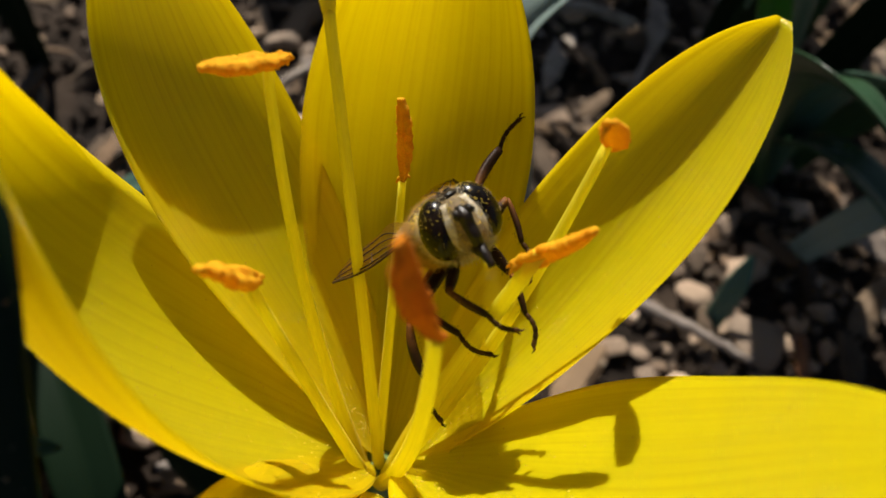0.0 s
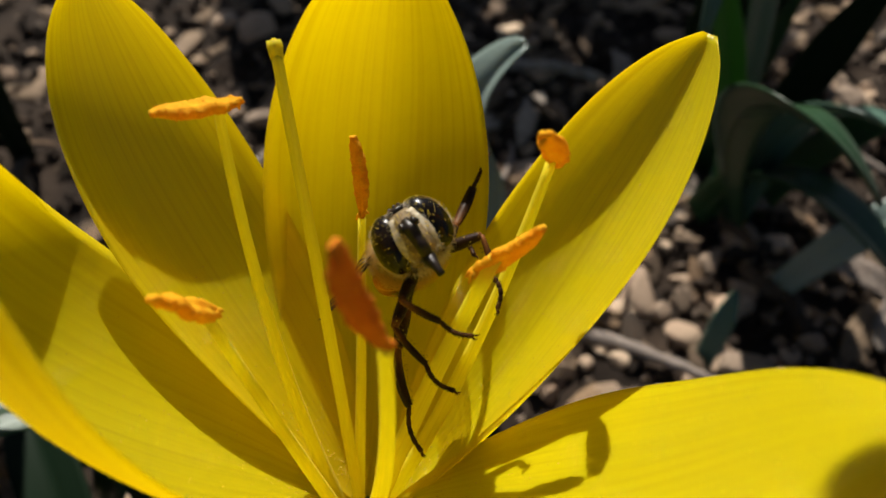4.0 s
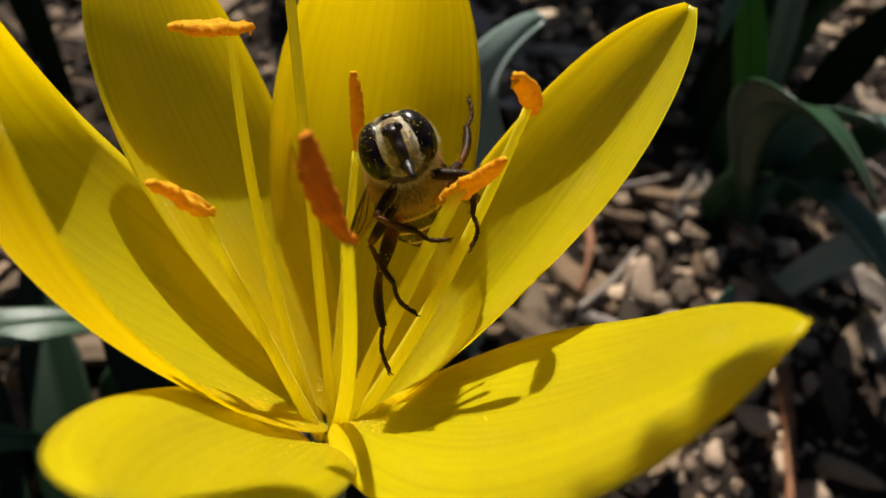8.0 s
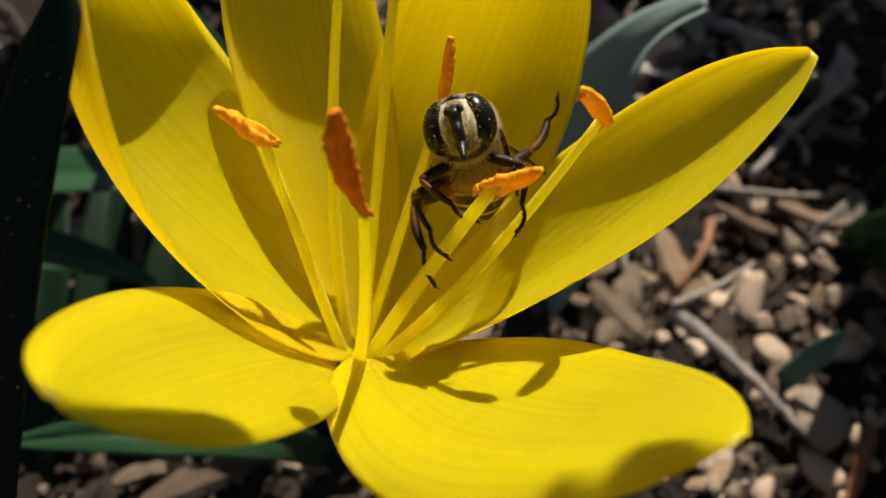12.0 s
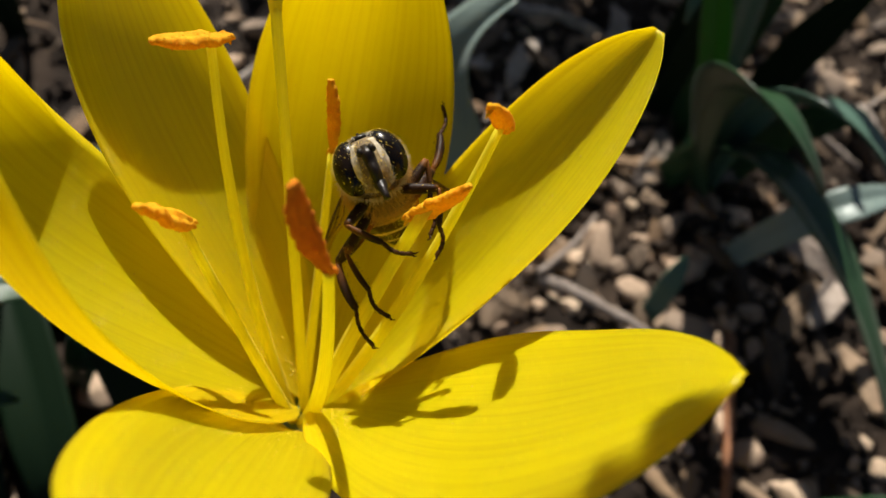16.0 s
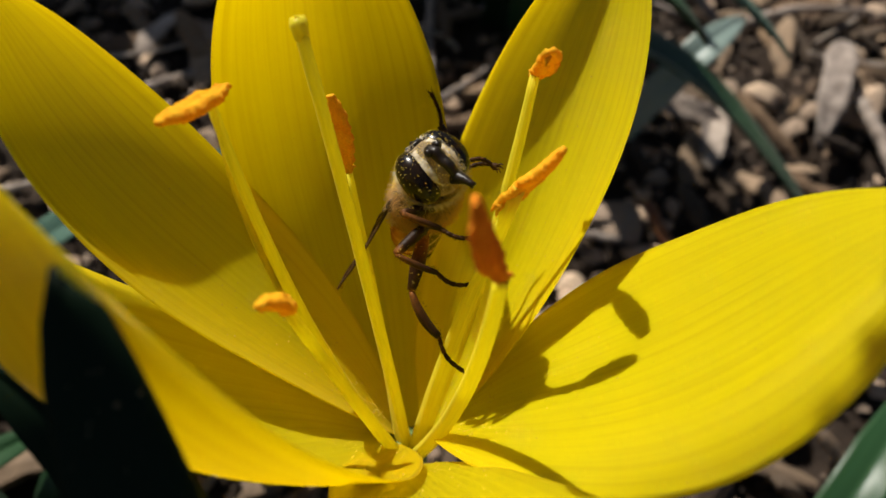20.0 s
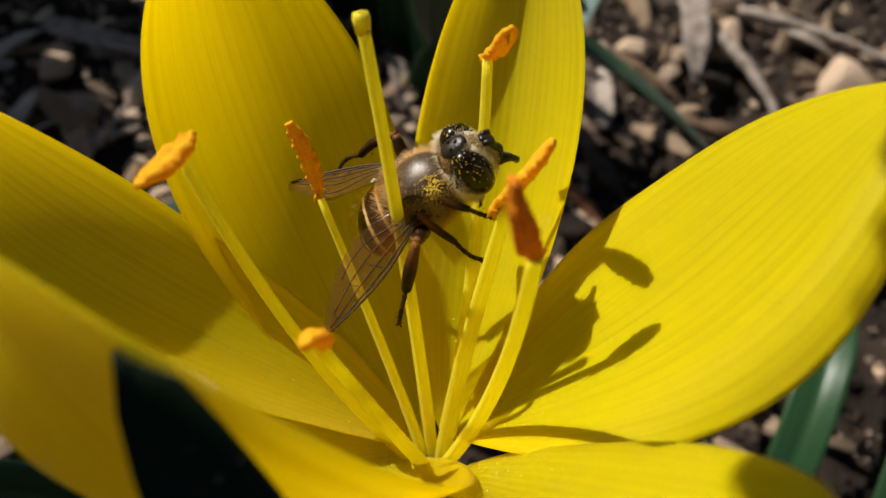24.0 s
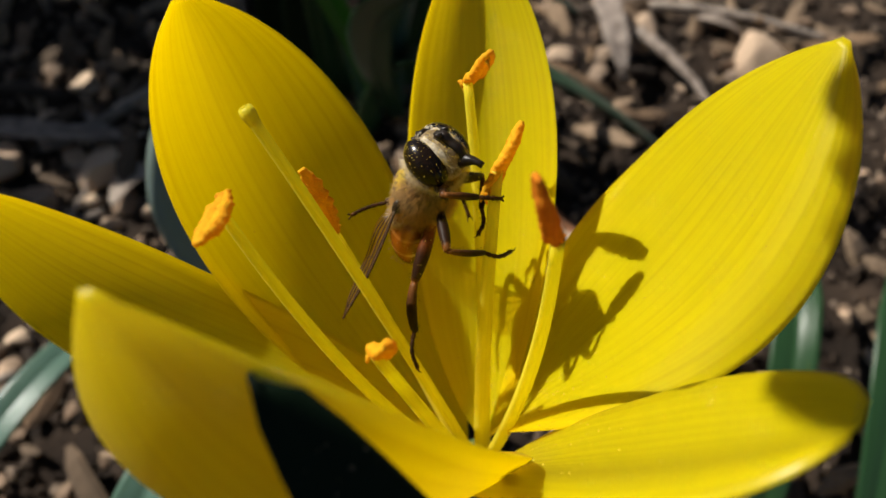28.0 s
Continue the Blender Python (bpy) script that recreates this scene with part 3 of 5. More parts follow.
strap_leaf([(-40, 20, -2), (-45, 24, 40), (-70, 30, 66), (-98, 30, 62)], 9, face=(0.0, -0.3, 0.9))
strap_leaf([(-18, -8, -2), (-22, -14, 30), (-30, -22, 42), (-52, -40, 37)], 8, face=(0.2, -0.2, 0.9), label="dark green leaf under the flower")
strap_leaf([(-56, 18, 4), (-50, 24, 36), (-36, 32, 46), (-14, 42, 28)], 9, material=LEAF_GREY, face=(-0.2, -0.2, 0.95), label="shiny green leaf beside the flower stalk")
strap_leaf([(-92, 46, 6), (-60, 60, 32), (-42, 68, 33), (-12, 84, 14)], 7, material=LEAF_GREY, face=(0.0, -0.1, 0.98), label="narrow pale green leaf over the soil")
strap_leaf([(-64, 6, -2), (-60, 10, 18), (-56, 14, 24), (-48, 22, 20)], 9, face=(0.0, -0.3, 0.9))
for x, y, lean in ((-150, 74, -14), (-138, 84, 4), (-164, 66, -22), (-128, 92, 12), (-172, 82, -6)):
    strap_leaf([(x, y, -2), (x + lean * 0.3, y + 2, 50), (x + lean, y - 4, 92), (x + lean * 2, y - 22, 116)], 11, material=LEAF_SHADED, face=(0.1, -0.9, 0.3), label="tall dark leaf standing in the shade")
# far side
strap_leaf([(70, 190, -2), (72, 186, 40), (66, 180, 72), (54, 176, 92)], 9, face=(-0.2, -0.9, 0.3))
strap_leaf([(78, 192, -2), (84, 186, 34), (94, 176, 60), (104, 160, 66)], 9, face=(-0.2, -0.9, 0.3))
# right of the flower
strap_leaf([(55, -36, -2), (66, -24, 26), (84, -10, 34), (106, 4, 22)], 9, face=(-0.1, 0.1, 0.98), label="glossy dark green leaf low beside the flower")
strap_leaf([(70, -52, -2), (82, -38, 22), (100, -24, 30), (126, -16, 18)], 9, face=(-0.1, 0.1, 0.98), label="glossy dark green leaf low beside the flower")
strap_leaf([(84, 20, -2), (96, 22, 20), (120, 24, 36), (150, 30, 30)], 9, face=(0, -0.2, 0.95))
strap_leaf([(54, 60, -2), (55, 62, 8), (56, 66, 14), (57, 70, 19)], 5, material=LEAF_GREY, face=(-0.2, -0.8, 0.5), label="small pale leaf shoot coming up through gravel")


def unseen_branch():
    """An unseen branch added over the bed from behind: its leaf tips bound the shade on the near petals."""
    side = SUN.cross(Vector((0, 0, 1))).normalized()
    up = side.cross(SUN).normalized()
    rnd = random.Random(31)

    def at(lat, high, along):
        return (side * lat + up * high + SUN * along) * MM

    ob = thing("added_shade_branch", "unseen leafy branch added over the flower bed to cast shade", "branch")
    bm = bmesh.new()
    spine = [Vector((-0.34, 0.36, -0.004)), Vector((-0.30, 0.36, 0.24)), at(-40, 60, 330), at(-150, 170, 225), at(-60, 138, 200), at(30, 132, 198), at(100, 140, 200)]
    tube(bm, bezier(spine, 40), [(5.5 - 4.2 * i / 39) * MM for i in range(40)], 10)
    part("stem", bm, TWIG, ob, "grey woody stem")
    bm = bmesh.new()
    rows = []
    for i in range(11):
        u = i / 10
        w = 6.4 * math.sin(math.pi * (0.04 + 0.94 * u)) ** 0.6
        rows.append([((Vector((w * v, 12 - 24 * u, 1.6 * v * v - 2.2 * u * u)) * MM), Vector((0, 0, 1))) for v in (j / 3 - 1 for j in range(7))])
    sheet(bm, rows, 0.2 * MM)
    first = part("leaf", bm, LEAF, ob)
    leaf_mesh = first.data
    base = Matrix((side, up, SUN)).transposed().to_4x4()
    spots = []
    for r in range(7):
        step = 3.6 if r == 0 else 7.5
        for q in range(int(-112 / step), int(112 / step)):
            lat = q * step + (3.7 if r % 2 else 0) + rnd.uniform(-0.8, 0.8)
            edge = min(98.5 + 0.3 * (lat - 2), 103.0) if lat > 2 else 100.5 if lat > -8 else 106.6 if lat > -24 else 88
            spots.append((lat, edge + 11.0 + r * 10 + rnd.uniform(-0.9, 0.9) * (1 if r else 0.8), 196 + 2.4 * (r % 3) + rnd.uniform(-2, 2)))
    for _ in range(38):  # a thinner unseen spray farther back, added to dapple the soil behind the flower
        p = Vector((rnd.uniform(-85, 60), rnd.uniform(126, 215), 0)) + SUN * rnd.uniform(185, 230)
        spots.append((p.dot(side), p.dot(up), p.dot(SUN)))
    for k, (lat, high, along) in enumerate(spots):
        leaf = first if k == 0 else new("leaf", leaf_mesh)
        leaf.parent = ob
        leaf.matrix_basis = Matrix.Translation(at(lat, high, along)) @ base @ pose(0, 0, 0, rnd.uniform(-14, 14), rnd.uniform(-14, 14), rnd.uniform(-7, 7)) @ Matrix.Scale(1.0 if k < len(spots) - 38 else 1.7, 4)


unseen_branch()


def spent_flower():
    """A withered flower: a pale green pod on a short stalk, with crumpled yellow petals hanging from it."""
    ob = thing("withered_flower", "withered yellow flower with crumpled petals beside the stalk", "flower", m=pose(-0.028, 0.016, 0.0))
    bm = bmesh.new()
    tube(bm, bezier([(0, 0, -2 * MM), (1 * MM, -1 * MM, 12 * MM), (0, -3 * MM, 24 * MM)], 14), [(1.4 - 0.3 * i / 13) * MM for i in range(14)], 10)
    part("stalk", bm, STEM, ob)
    bm = bmesh.new()
    blob(bm, Vector((0, -4, 27)) * MM, (2.6 * MM, 2.6 * MM, 4.2 * MM), 3, pose(0, 0, 0, 18), 0.08, 1.3, 3.0)
    part("pod", bm, STEM, ob, "pale green seed pod")
    rnd = random.Random(4)
    for k in range(4):
        bm = bmesh.new()
        a = k * 1.5 + 0.4
        mids = bezier([Vector((0, 0, 29)), Vector((4 * math.cos(a), 4 * math.sin(a) + 3, 33)), Vector((9 * math.cos(a), 9 * math.sin(a) + 8, 28)), Vector((10 * math.cos(a), 10 * math.sin(a) + 10, 19))], 16)
        rows = []
        for i, p in enumerate(mids):
            u = i / 15
            t = (mids[min(i + 1, 15)] - mids[max(i - 1, 0)]).normalized()
            n = Vector((0.2, 0.1, 1)) - t * t.z
            n.normalize()
            l = t.cross(n)
            w = 2.9 * math.sin(math.pi * min(0.96, 0.12 + 0.86 * u)) ** 0.7
            rows.append([((p + l * (w * v) + n * (0.9 * math.sin(5 * v + 4 * u + k) + 0.7 * math.sin(11 * u + 2 * v)) * (0.3 + u)) * MM, n) for v in (j / 4 - 1 for j in range(9))])
        sheet(bm, rows, 0.12 * MM)
        part("petal", bm, YELLOW if k < 2 else DRY, ob, "crumpled yellow petal" if k < 2 else "dry straw-coloured petal")


spent_flower()


# ---- gravel, mulch and twigs ----
def rock_mesh(name, seed, material, stretch=(1, 0.8, 0.6), cuts=6):
    """An angular pebble of about unit radius: a ball cut by a few planes, edges left worn."""
    rnd = random.Random(seed)
    bm = bmesh.new()
    bmesh.ops.create_icosphere(bm, subdivisions=3, radius=1.0)
    planes = [(Vector((rnd.gauss(0, 1), rnd.gauss(0, 1), rnd.gauss(0, 1))).normalized(), rnd.uniform(0.42, 0.78)) for _ in range(cuts + 3)]
    for v in bm.verts:
        for n, d in planes:
            over = v.co.dot(n) - d
            if over > 0:
                v.co -= n * over * 0.84
        v.co *= 1 + 0.10 * noise.noise(v.co * 2.1 + Vector((seed, 0, 0))) + 0.03 * noise.noise(v.co * 6.0 + Vector((0, seed, 0)))
        v.co = Vector((v.co.x * stretch[0], v.co.y * stretch[1], v.co.z * stretch[2]))
    me = bpy.data.meshes.new(name)
    bm.to_mesh(me)
    bm.free()
    me.materials.append(material)
    me.polygons.foreach_set("use_smooth", [True] * len(me.polygons))
    return me


ROCKS = [rock_mesh("pebble", 11 + k, STONE, (1, 0.72 + 0.06 * (k % 4), 0.5 + 0.07 * (k % 3)), 5 + k % 4) for k in range(9)]


def chip_mesh(seed):
    """A splintered flake of bark, about one unit long."""
    rnd = random.Random(seed)
    bm = bmesh.new()
    n, w, h = 7, rnd.uniform(0.10, 0.2), rnd.uniform(0.04, 0.08)
    bend = rnd.uniform(-0.12, 0.12)
    rings = []
    for i in range(n):
        u = i / (n - 1)
        k = min(1, 0.35 + 3 * min(u, 1 - u)) * rnd.uniform(0.75, 1.1)
        c = Vector((u - 0.5, bend * math.sin(math.pi * u), 0.05 * math.sin(3 * u + seed)))
        rings.append([bm.verts.new(c + Vector((0, y * w * k, z * h * k))) for y, z in ((-1, -0.6), (-0.8, 0.8), (0.1, 1.2), (0.9, 0.7), (1, -0.7), (0, -1))])
    for a, b in zip(rings, rings[1:]):
        for k in range(6):
            bm.faces.new((a[k], a[(k + 1) % 6], b[(k + 1) % 6], b[k]))
    bm.faces.new(rings[0][::-1])
    bm.faces.new(rings[-1])
    bmesh.ops.recalc_face_normals(bm, faces=bm.faces[:])
    me = bpy.data.meshes.new("bark_chip")
    bm.to_mesh(me)
    bm.free()
    me.materials.append(CHIP)
    return me


CHIPS = [chip_mesh(31 + k) for k in range(7)]


def pebble(x, y, r, seed, label="angular tan limestone pebble lying on dark soil", lift=0.25, turn=None):
    rnd = random.Random(seed)
    ob = new("pebble", ROCKS[seed % len(ROCKS)])
    z = ground_height(x, y) + r * lift
    ob.matrix_basis = pose(x, y, z, rnd.uniform(-25, 25), rnd.uniform(-25, 25), rnd.uniform(0, 360) if turn is None else turn) @ Matrix.Scale(r, 4)
    return tagged(ob, label, "stone", "gravel")


def bark_chip(x, y, length, seed, lift=0.002, rz=None):
    rnd = random.Random(seed)
    ob = new("bark_chip", CHIPS[seed % len(CHIPS)])
    ob.matrix_basis = pose(x, y, ground_height(x, y) + lift, rnd.uniform(-30, 30), rnd.uniform(-12, 12), rnd.uniform(0, 360) if rz is None else rz) @ Matrix.Scale(length, 4)
    return tagged(ob, "weathered grey-brown bark chip on the soil", "bark chip", "mulch")


def twig(points, r, label="dry grey twig lying across the gravel", material=TWIG, name="twig", seed=0):
    bm = bmesh.new()
    n = 22
    pts = [p * MM for p in bezier(points, n)]
    rnd = random.Random(seed)
    pts = [p + Vector((rnd.gauss(0, 1), rnd.gauss(0, 1), rnd.gauss(0, 0.5))) * r * 0.08 * MM for p in pts]
    tube(bm, pts, [r * MM * (1.1 - 0.6 * i / n) * (1 + 0.16 * rnd.uniform(-1, 1)) for i in range(n)], 8)
    return tagged(linked(name, bm, material), label, "twig", "twigs")


def bark_strip(points, width, seed, label="weathered grey strip of bark lying on the gravel"):
    """A torn, slightly curled strip of bark with ragged margins; millimetres."""
    rnd = random.Random(seed)
    nu, nv = 26, 7
    mids = bezier(points, nu)
    rows = []
    for i, p in enumerate(mids):
        u = i / (nu - 1)
        t = (mids[min(i + 1, nu - 1)] - mids[max(i - 1, 0)]).normalized()
        n = Matrix.Rotation(0.5 * math.sin(seed + 2.5 * u), 3, t) @ (Vector((0.05, -0.2, 1)) - t * t.dot(Vector((0.05, -0.2, 1)))).normalized()
        l = t.cross(n)
        w = width / 2 * min(1, 0.25 + 4 * u, 0.2 + 3 * (1 - u)) * (1 + 0.22 * noise.noise(Vector((u * 7, seed, 0))))
        row = []
        for j in range(nv):
            v = 2 * j / (nv - 1) - 1
            rag = 1 + 0.18 * abs(v) * noise.noise(Vector((u * 16, seed, v * 3)))
            lift = 0.22 * w * v * v + 0.10 * w * noise.noise(Vector((u * 9, v * 3, seed)))
            row.append(((p + l * (w * v * rag) + n * lift) * MM, n))
        rows.append(row)
    bm = bmesh.new()
    sheet(bm, rows, 0.5 * MM, 0.5)
    return tagged(linked("bark_strip", bm, TWIG), label, "bark", "mulch")


# the stones and twigs that stand out
for x, y, r, seed, label in (
    (0.0645, 0.0587, 0.0085, 3, "large tan stone with a sunlit chipped face"),
    (0.0505, 0.0665, 0.0055, 4, "pale rounded limestone pebble"), (0.0405, 0.0775, 0.0080, 5, "pinkish tan angular stone"),
    (0.0482, 0.0386, 0.0060, 6, "tan angular pebble"), (0.0511, 0.1046, 0.0055, 7, "tan rounded pebble"), (0.0512, 0.0793, 0.0045, 8, "tan pebble"),
    (0.1007, 0.1601, 0.0075, 12, "pale smooth stone in the sun"), (0.168, 0.052, 0.0135, 13, "large pale pink stone"), (0.122, 0.093, 0.0068, 17, "pale tan stone"), (0.114, 0.097, 0.0050, 18, "pale tan pebble"), (0.132, 0.086, 0.0055, 19, "pinkish tan stone"),
    (0.150, 0.085, 0.0100, 14, "pale angular stone"), (0.066, 0.148, 0.0060, 16, "grey rounded pebble"), (-0.012, 0.136, 0.0095, 15, "pinkish flat stone"),
):
    pebble(x, y, r, seed, label + " on dark soil")
twig([(26, 62, 4), (42, 60, 5), (63, 52, 5)], 1.7, "thick grey twig lying across the gravel", seed=2)
twig([(-12, 145, 5), (8, 156, 8), (27, 149, 5)], 1.8, "curved pale grey twig on the soil", seed=3)
twig([(34, 146, 5), (30, 130, 7), (27, 108, 4)], 1.5, "dry reddish-grey stalk on the soil", seed=4)
twig([(-22, 152, 4), (-14, 146, 7), (4, 147, 8), (14, 156, 4)], 2.0, "pale curved bark strip on the soil", seed=5)
twig([(110, 150, 4), (112, 136, 8), (118, 120, 5)], 2.4, "grey woody twig stub", seed=6)
twig([(130, 122, 3), (150, 128, 6), (178, 118, 4)], 1.5, seed=7)
twig([(120, 175, 3), (150, 165, 6), (190, 170, 4)], 1.3, seed=8)
twig([(-60, 110, 3), (-40, 122, 6), (-18, 120, 4)], 1.4, seed=9)
twig([(-100, 80, 3), (-80, 92, 6), (-52, 88, 4)], 1.4, seed=10)
twig([(-52, 0, 2), (-40, 6, 6), (-30, 20, 3)], 1.3, seed=11)
twig([(74.6, 62, 3), (75, 45, 4.5), (75.4, 22, 5), (75.8, 2, 4)], 1.5, "rust-brown dry stalk lying on the gravel", BROWN_STALK, "dry_stalk", 12)
twig([(-30, 16, 2), (-26, 18, 18), (-20, 22, 30)], 0.9, "upright straw-coloured dry stalk", DRY, "dry_stalk", 13)

bark_strip([(151, 106, 8), (142, 96, 14), (134, 84, 13), (125, 71, 7)], 8, 1)
bark_strip([(169, 80, 6), (171, 73, 8), (174, 64, 5)], 5, 2, "pale split piece of bark on the gravel")
bark_strip([(-31, 168, 5), (-24, 154, 9), (-14, 144, 8), (2, 137, 6)], 9, 3)
bark_strip([(31, 163, 6), (33, 153, 11), (33, 140, 6)], 7, 4, "upright-lying grey piece of bark")
bark_strip([(-104, -8, 5), (-92, -2, 8), (-72, 8, 5)], 9, 5, "brown split strip of bark on the soil")
bark_strip([(84, 96, 5), (92, 88, 9), (104, 84, 5)], 6, 6)
twig([(145, 83, 7), (144, 68, 10), (139, 47, 5)], 2.0, "grey-brown twig lying across the gravel", seed=14)
twig([(160, 92, 6), (176, 72, 10), (194, 46, 5)], 1.7, seed=15)
twig([(24, 88, 5), (27, 80, 9), (25, 66, 6)], 1.3, "thin forked brown twig on the gravel", BROWN_STALK, seed=16)
twig([(26, 62, 6), (34, 72, 9), (37, 84, 5)], 0.9, seed=17)
twig([(4, 150, 6), (14, 153, 8), (28, 150, 6)], 1.6, seed=18)
rnd = random.Random(41)
for k in range(34):  # scattered twigs
    x, y, a, l = rnd.uniform(-70, 200), rnd.uniform(70, 225), rnd.uniform(0, math.pi), rnd.uniform(12, 34)
    dx, dy = math.cos(a) * l / 2, math.sin(a) * l / 2
    twig([(x - dx, y - dy, rnd.uniform(2, 6)), (x + rnd.gauss(0, 3), y + rnd.gauss(0, 3), rnd.uniform(4, 10)), (x + dx, y + dy, rnd.uniform(2, 6))], rnd.uniform(0.5, 1.5), seed=60 + k)
for k in range(16):
    x, y, a, l = rnd.uniform(-70, 200), rnd.uniform(75, 215), rnd.uniform(0, math.pi), rnd.uniform(12, 26)
    dx, dy = math.cos(a) * l / 2, math.sin(a) * l / 2
    bark_strip([(x - dx, y - dy, 4), (x + rnd.gauss(0, 2), y + rnd.gauss(0, 2), rnd.uniform(6, 9)), (x + dx, y + dy, 4)], rnd.uniform(3.5, 6.5), 20 + k)

# where the gravel lies thickest, metres
ZONES = ((-0.12, 0.19, -0.03, 0.21), (0.025, 0.085, 0.03, 0.12), (0.025, 0.085, 0.03, 0.12), (0.08, 0.20, 0.11, 0.21), (-0.06, 0.01, 0.09, 0.18))
rnd = random.Random(77)
placed = []
while len(placed) < 270:
    x0, x1, y0, y1 = rnd.choice(ZONES)
    x, y = rnd.uniform(x0, x1), rnd.uniform(y0, y1)
    lane = noise.noise(Vector((x * 17, y * 17, 3.0)))
    if lane < -0.22 and rnd.random() < 0.8:
        continue
    r = rnd.choice((0.0022, 0.003, 0.004, 0.005, 0.0062)) * rnd.uniform(0.8, 1.2)
    if all((x - a) ** 2 + (y - b) ** 2 > (0.75 * (r + c)) ** 2 for a, b, c in placed):
        placed.append((x, y, r))
        pebble(x, y, r, 100 + len(placed), "small angular tan pebble on dark soil")
for k in range(150):
    bark_chip(rnd.uniform(-0.13, 0.2), rnd.uniform(-0.03, 0.23), rnd.uniform(0.008, 0.026), 500 + k, rnd.uniform(0.001, 0.005))


def crumbs():
    """Fine gravel and soil crumbs, one sheet of many small pieces."""
    rnd = random.Random(5)
    base = [Vector(v) for v in ((1, 0, 0), (-1, 0, 0), (0, 1, 0), (0, -1, 0), (0, 0, 1), (0, 0, -1))]
    tri = ((0, 2, 4), (2, 1, 4), (1, 3, 4), (3, 0, 4), (2, 0, 5), (1, 2, 5), (3, 1, 5), (0, 3, 5))
    for name, count, lo, hi, material, label in (("fine_gravel", 2600, 0.0007, 0.0020, STONE_FINE, "fine tan grit scattered on the soil"), ("soil_crumbs", 5200, 0.0008, 0.0026, SOIL, "dark soil crumbs")):
        verts, faces = [], []
        for _ in range(count):
            x, y = rnd.uniform(-0.16, 0.22), rnd.uniform(-0.05, 0.24)
            r = rnd.uniform(lo, hi)
            turn = Euler((rnd.uniform(0, 6), rnd.uniform(0, 6), rnd.uniform(0, 6))).to_matrix()
            c = Vector((x, y, ground_height(x, y) + r * 0.3))
            k = len(verts)
            verts += [c + turn @ (b * (r * rnd.uniform(0.6, 1.15))) for b in base]
            faces += [(a + k, b + k, d + k) for a, b, d in tri]
        me = bpy.data.meshes.new(name)
        me.from_pydata(verts, [], faces)
        me.materials.append(material)
        tagged(new(name, me), label, "gravel", kind="stuff")


STONE_FINE = surface("tan_grit", (0.06, 0.042, 0.03), (0.30, 0.22, 0.16), 3 * MM, 0.9, 0.5 * MM, 0.0)
STONE_LOOSE = island_surface("loose_limestone", (0.14, 0.09, 0.06), (0.64, 0.46, 0.32), 5 * MM, 0.85, 0.5 * MM)
MULCH_LOOSE = island_surface("loose_mulch", (0.030, 0.020, 0.014), (0.40, 0.285, 0.19), 5 * MM, 0.9, 0.4 * MM)
crumbs()


def litter(name, meshes, count, lo, hi, material, label, seed, flat):
    """Loose pieces past counting, one sheet: copies of the shaped pieces, turned and scaled."""
    rnd = random.Random(seed)
    shapes = [([v.co.copy() for v in me.vertices], [tuple(p.vertices) for p in me.polygons]) for me in meshes]
    verts, faces = [], []
    for _ in range(count):
        x, y = rnd.uniform(-0.27, 0.30), rnd.uniform(-0.12, 0.36)
        size = rnd.uniform(lo, hi)
        co, fs = shapes[rnd.randrange(len(shapes))]
        m = pose(x, y, ground_height(x, y) + size * flat * rnd.uniform(0.2, 1.6), rnd.gauss(0, 22), rnd.gauss(0, 22), rnd.uniform(0, 360)) @ Matrix.Scale(size, 4)
        k = len(verts)
        verts += [m @ v for v in co]
        faces += [tuple(i + k for i in f) for f in fs]
    me = bpy.data.meshes.new(name)
    me.from_pydata(verts, [], faces)
    me.materials.append(material)
    tagged(new(name, me), label, name.split("_")[-1], kind="stuff")


litter("loose_gravel", ROCKS, 1500, 0.0013, 0.0040, STONE_LOOSE, "loose angular tan gravel spread over the soil", 21, 0.25)
litter("shredded_mulch", CHIPS, 1700, 0.006, 0.022, MULCH_LOOSE, "shredded dark bark mulch covering the soil", 22, 0.12)

# ---- the drone fly; x ahead, y to its left, z up, millimetres ----
EYE = surface("fly_eye_black", (0.004, 0.003, 0.002), (0.014, 0.008, 0.005), 1.5 * MM, 0.24, 0.3 * MM, 0.05, 0.22)
HEADSKIN = surface("fly_head_dusty", (0.10, 0.065, 0.028), (0.42, 0.30, 0.14), 0.9 * MM, 0.7, 0.12 * MM, 0.6, 0.3)
CREAM = surface("fly_face_cream_down", (0.40, 0.31, 0.19), (0.90, 0.82, 0.64), 0.7 * MM, 0.9, 0.12 * MM, 0.6, 0.2)
BLACK = surface("fly_black_gloss", (0.006, 0.0045, 0.0035), (0.022, 0.015, 0.011), 1 * MM, 0.32, 0.2 * MM, 0.3, 0.28)
THORAX = surface("fly_thorax_brown", (0.036, 0.020, 0.009), (0.13, 0.078, 0.036), 1.6 * MM, 0.36, 0.2 * MM, 0.3)
FUR = glowing(surface("fly_fur_tawny", (0.46, 0.27, 0.085), (0.74, 0.52, 0.23), 1.5 * MM, 0.6, 0.3 * MM, 0.0, 0.3), (0.88, 0.62, 0.26), 0.5)
COLLAR = glowing(surface("fly_collar_cream", (0.78, 0.66, 0.42), (0.95, 0.87, 0.66), 1.5 * MM, 0.6, 0.3 * MM, 0.0, 0.3), (0.95, 0.85, 0.6), 0.5)
AMBER = surface("fly_amber", (0.13, 0.045, 0.010), (0.28, 0.11, 0.025), 1.5 * MM, 0.32, 0.2 * MM, 0.1)


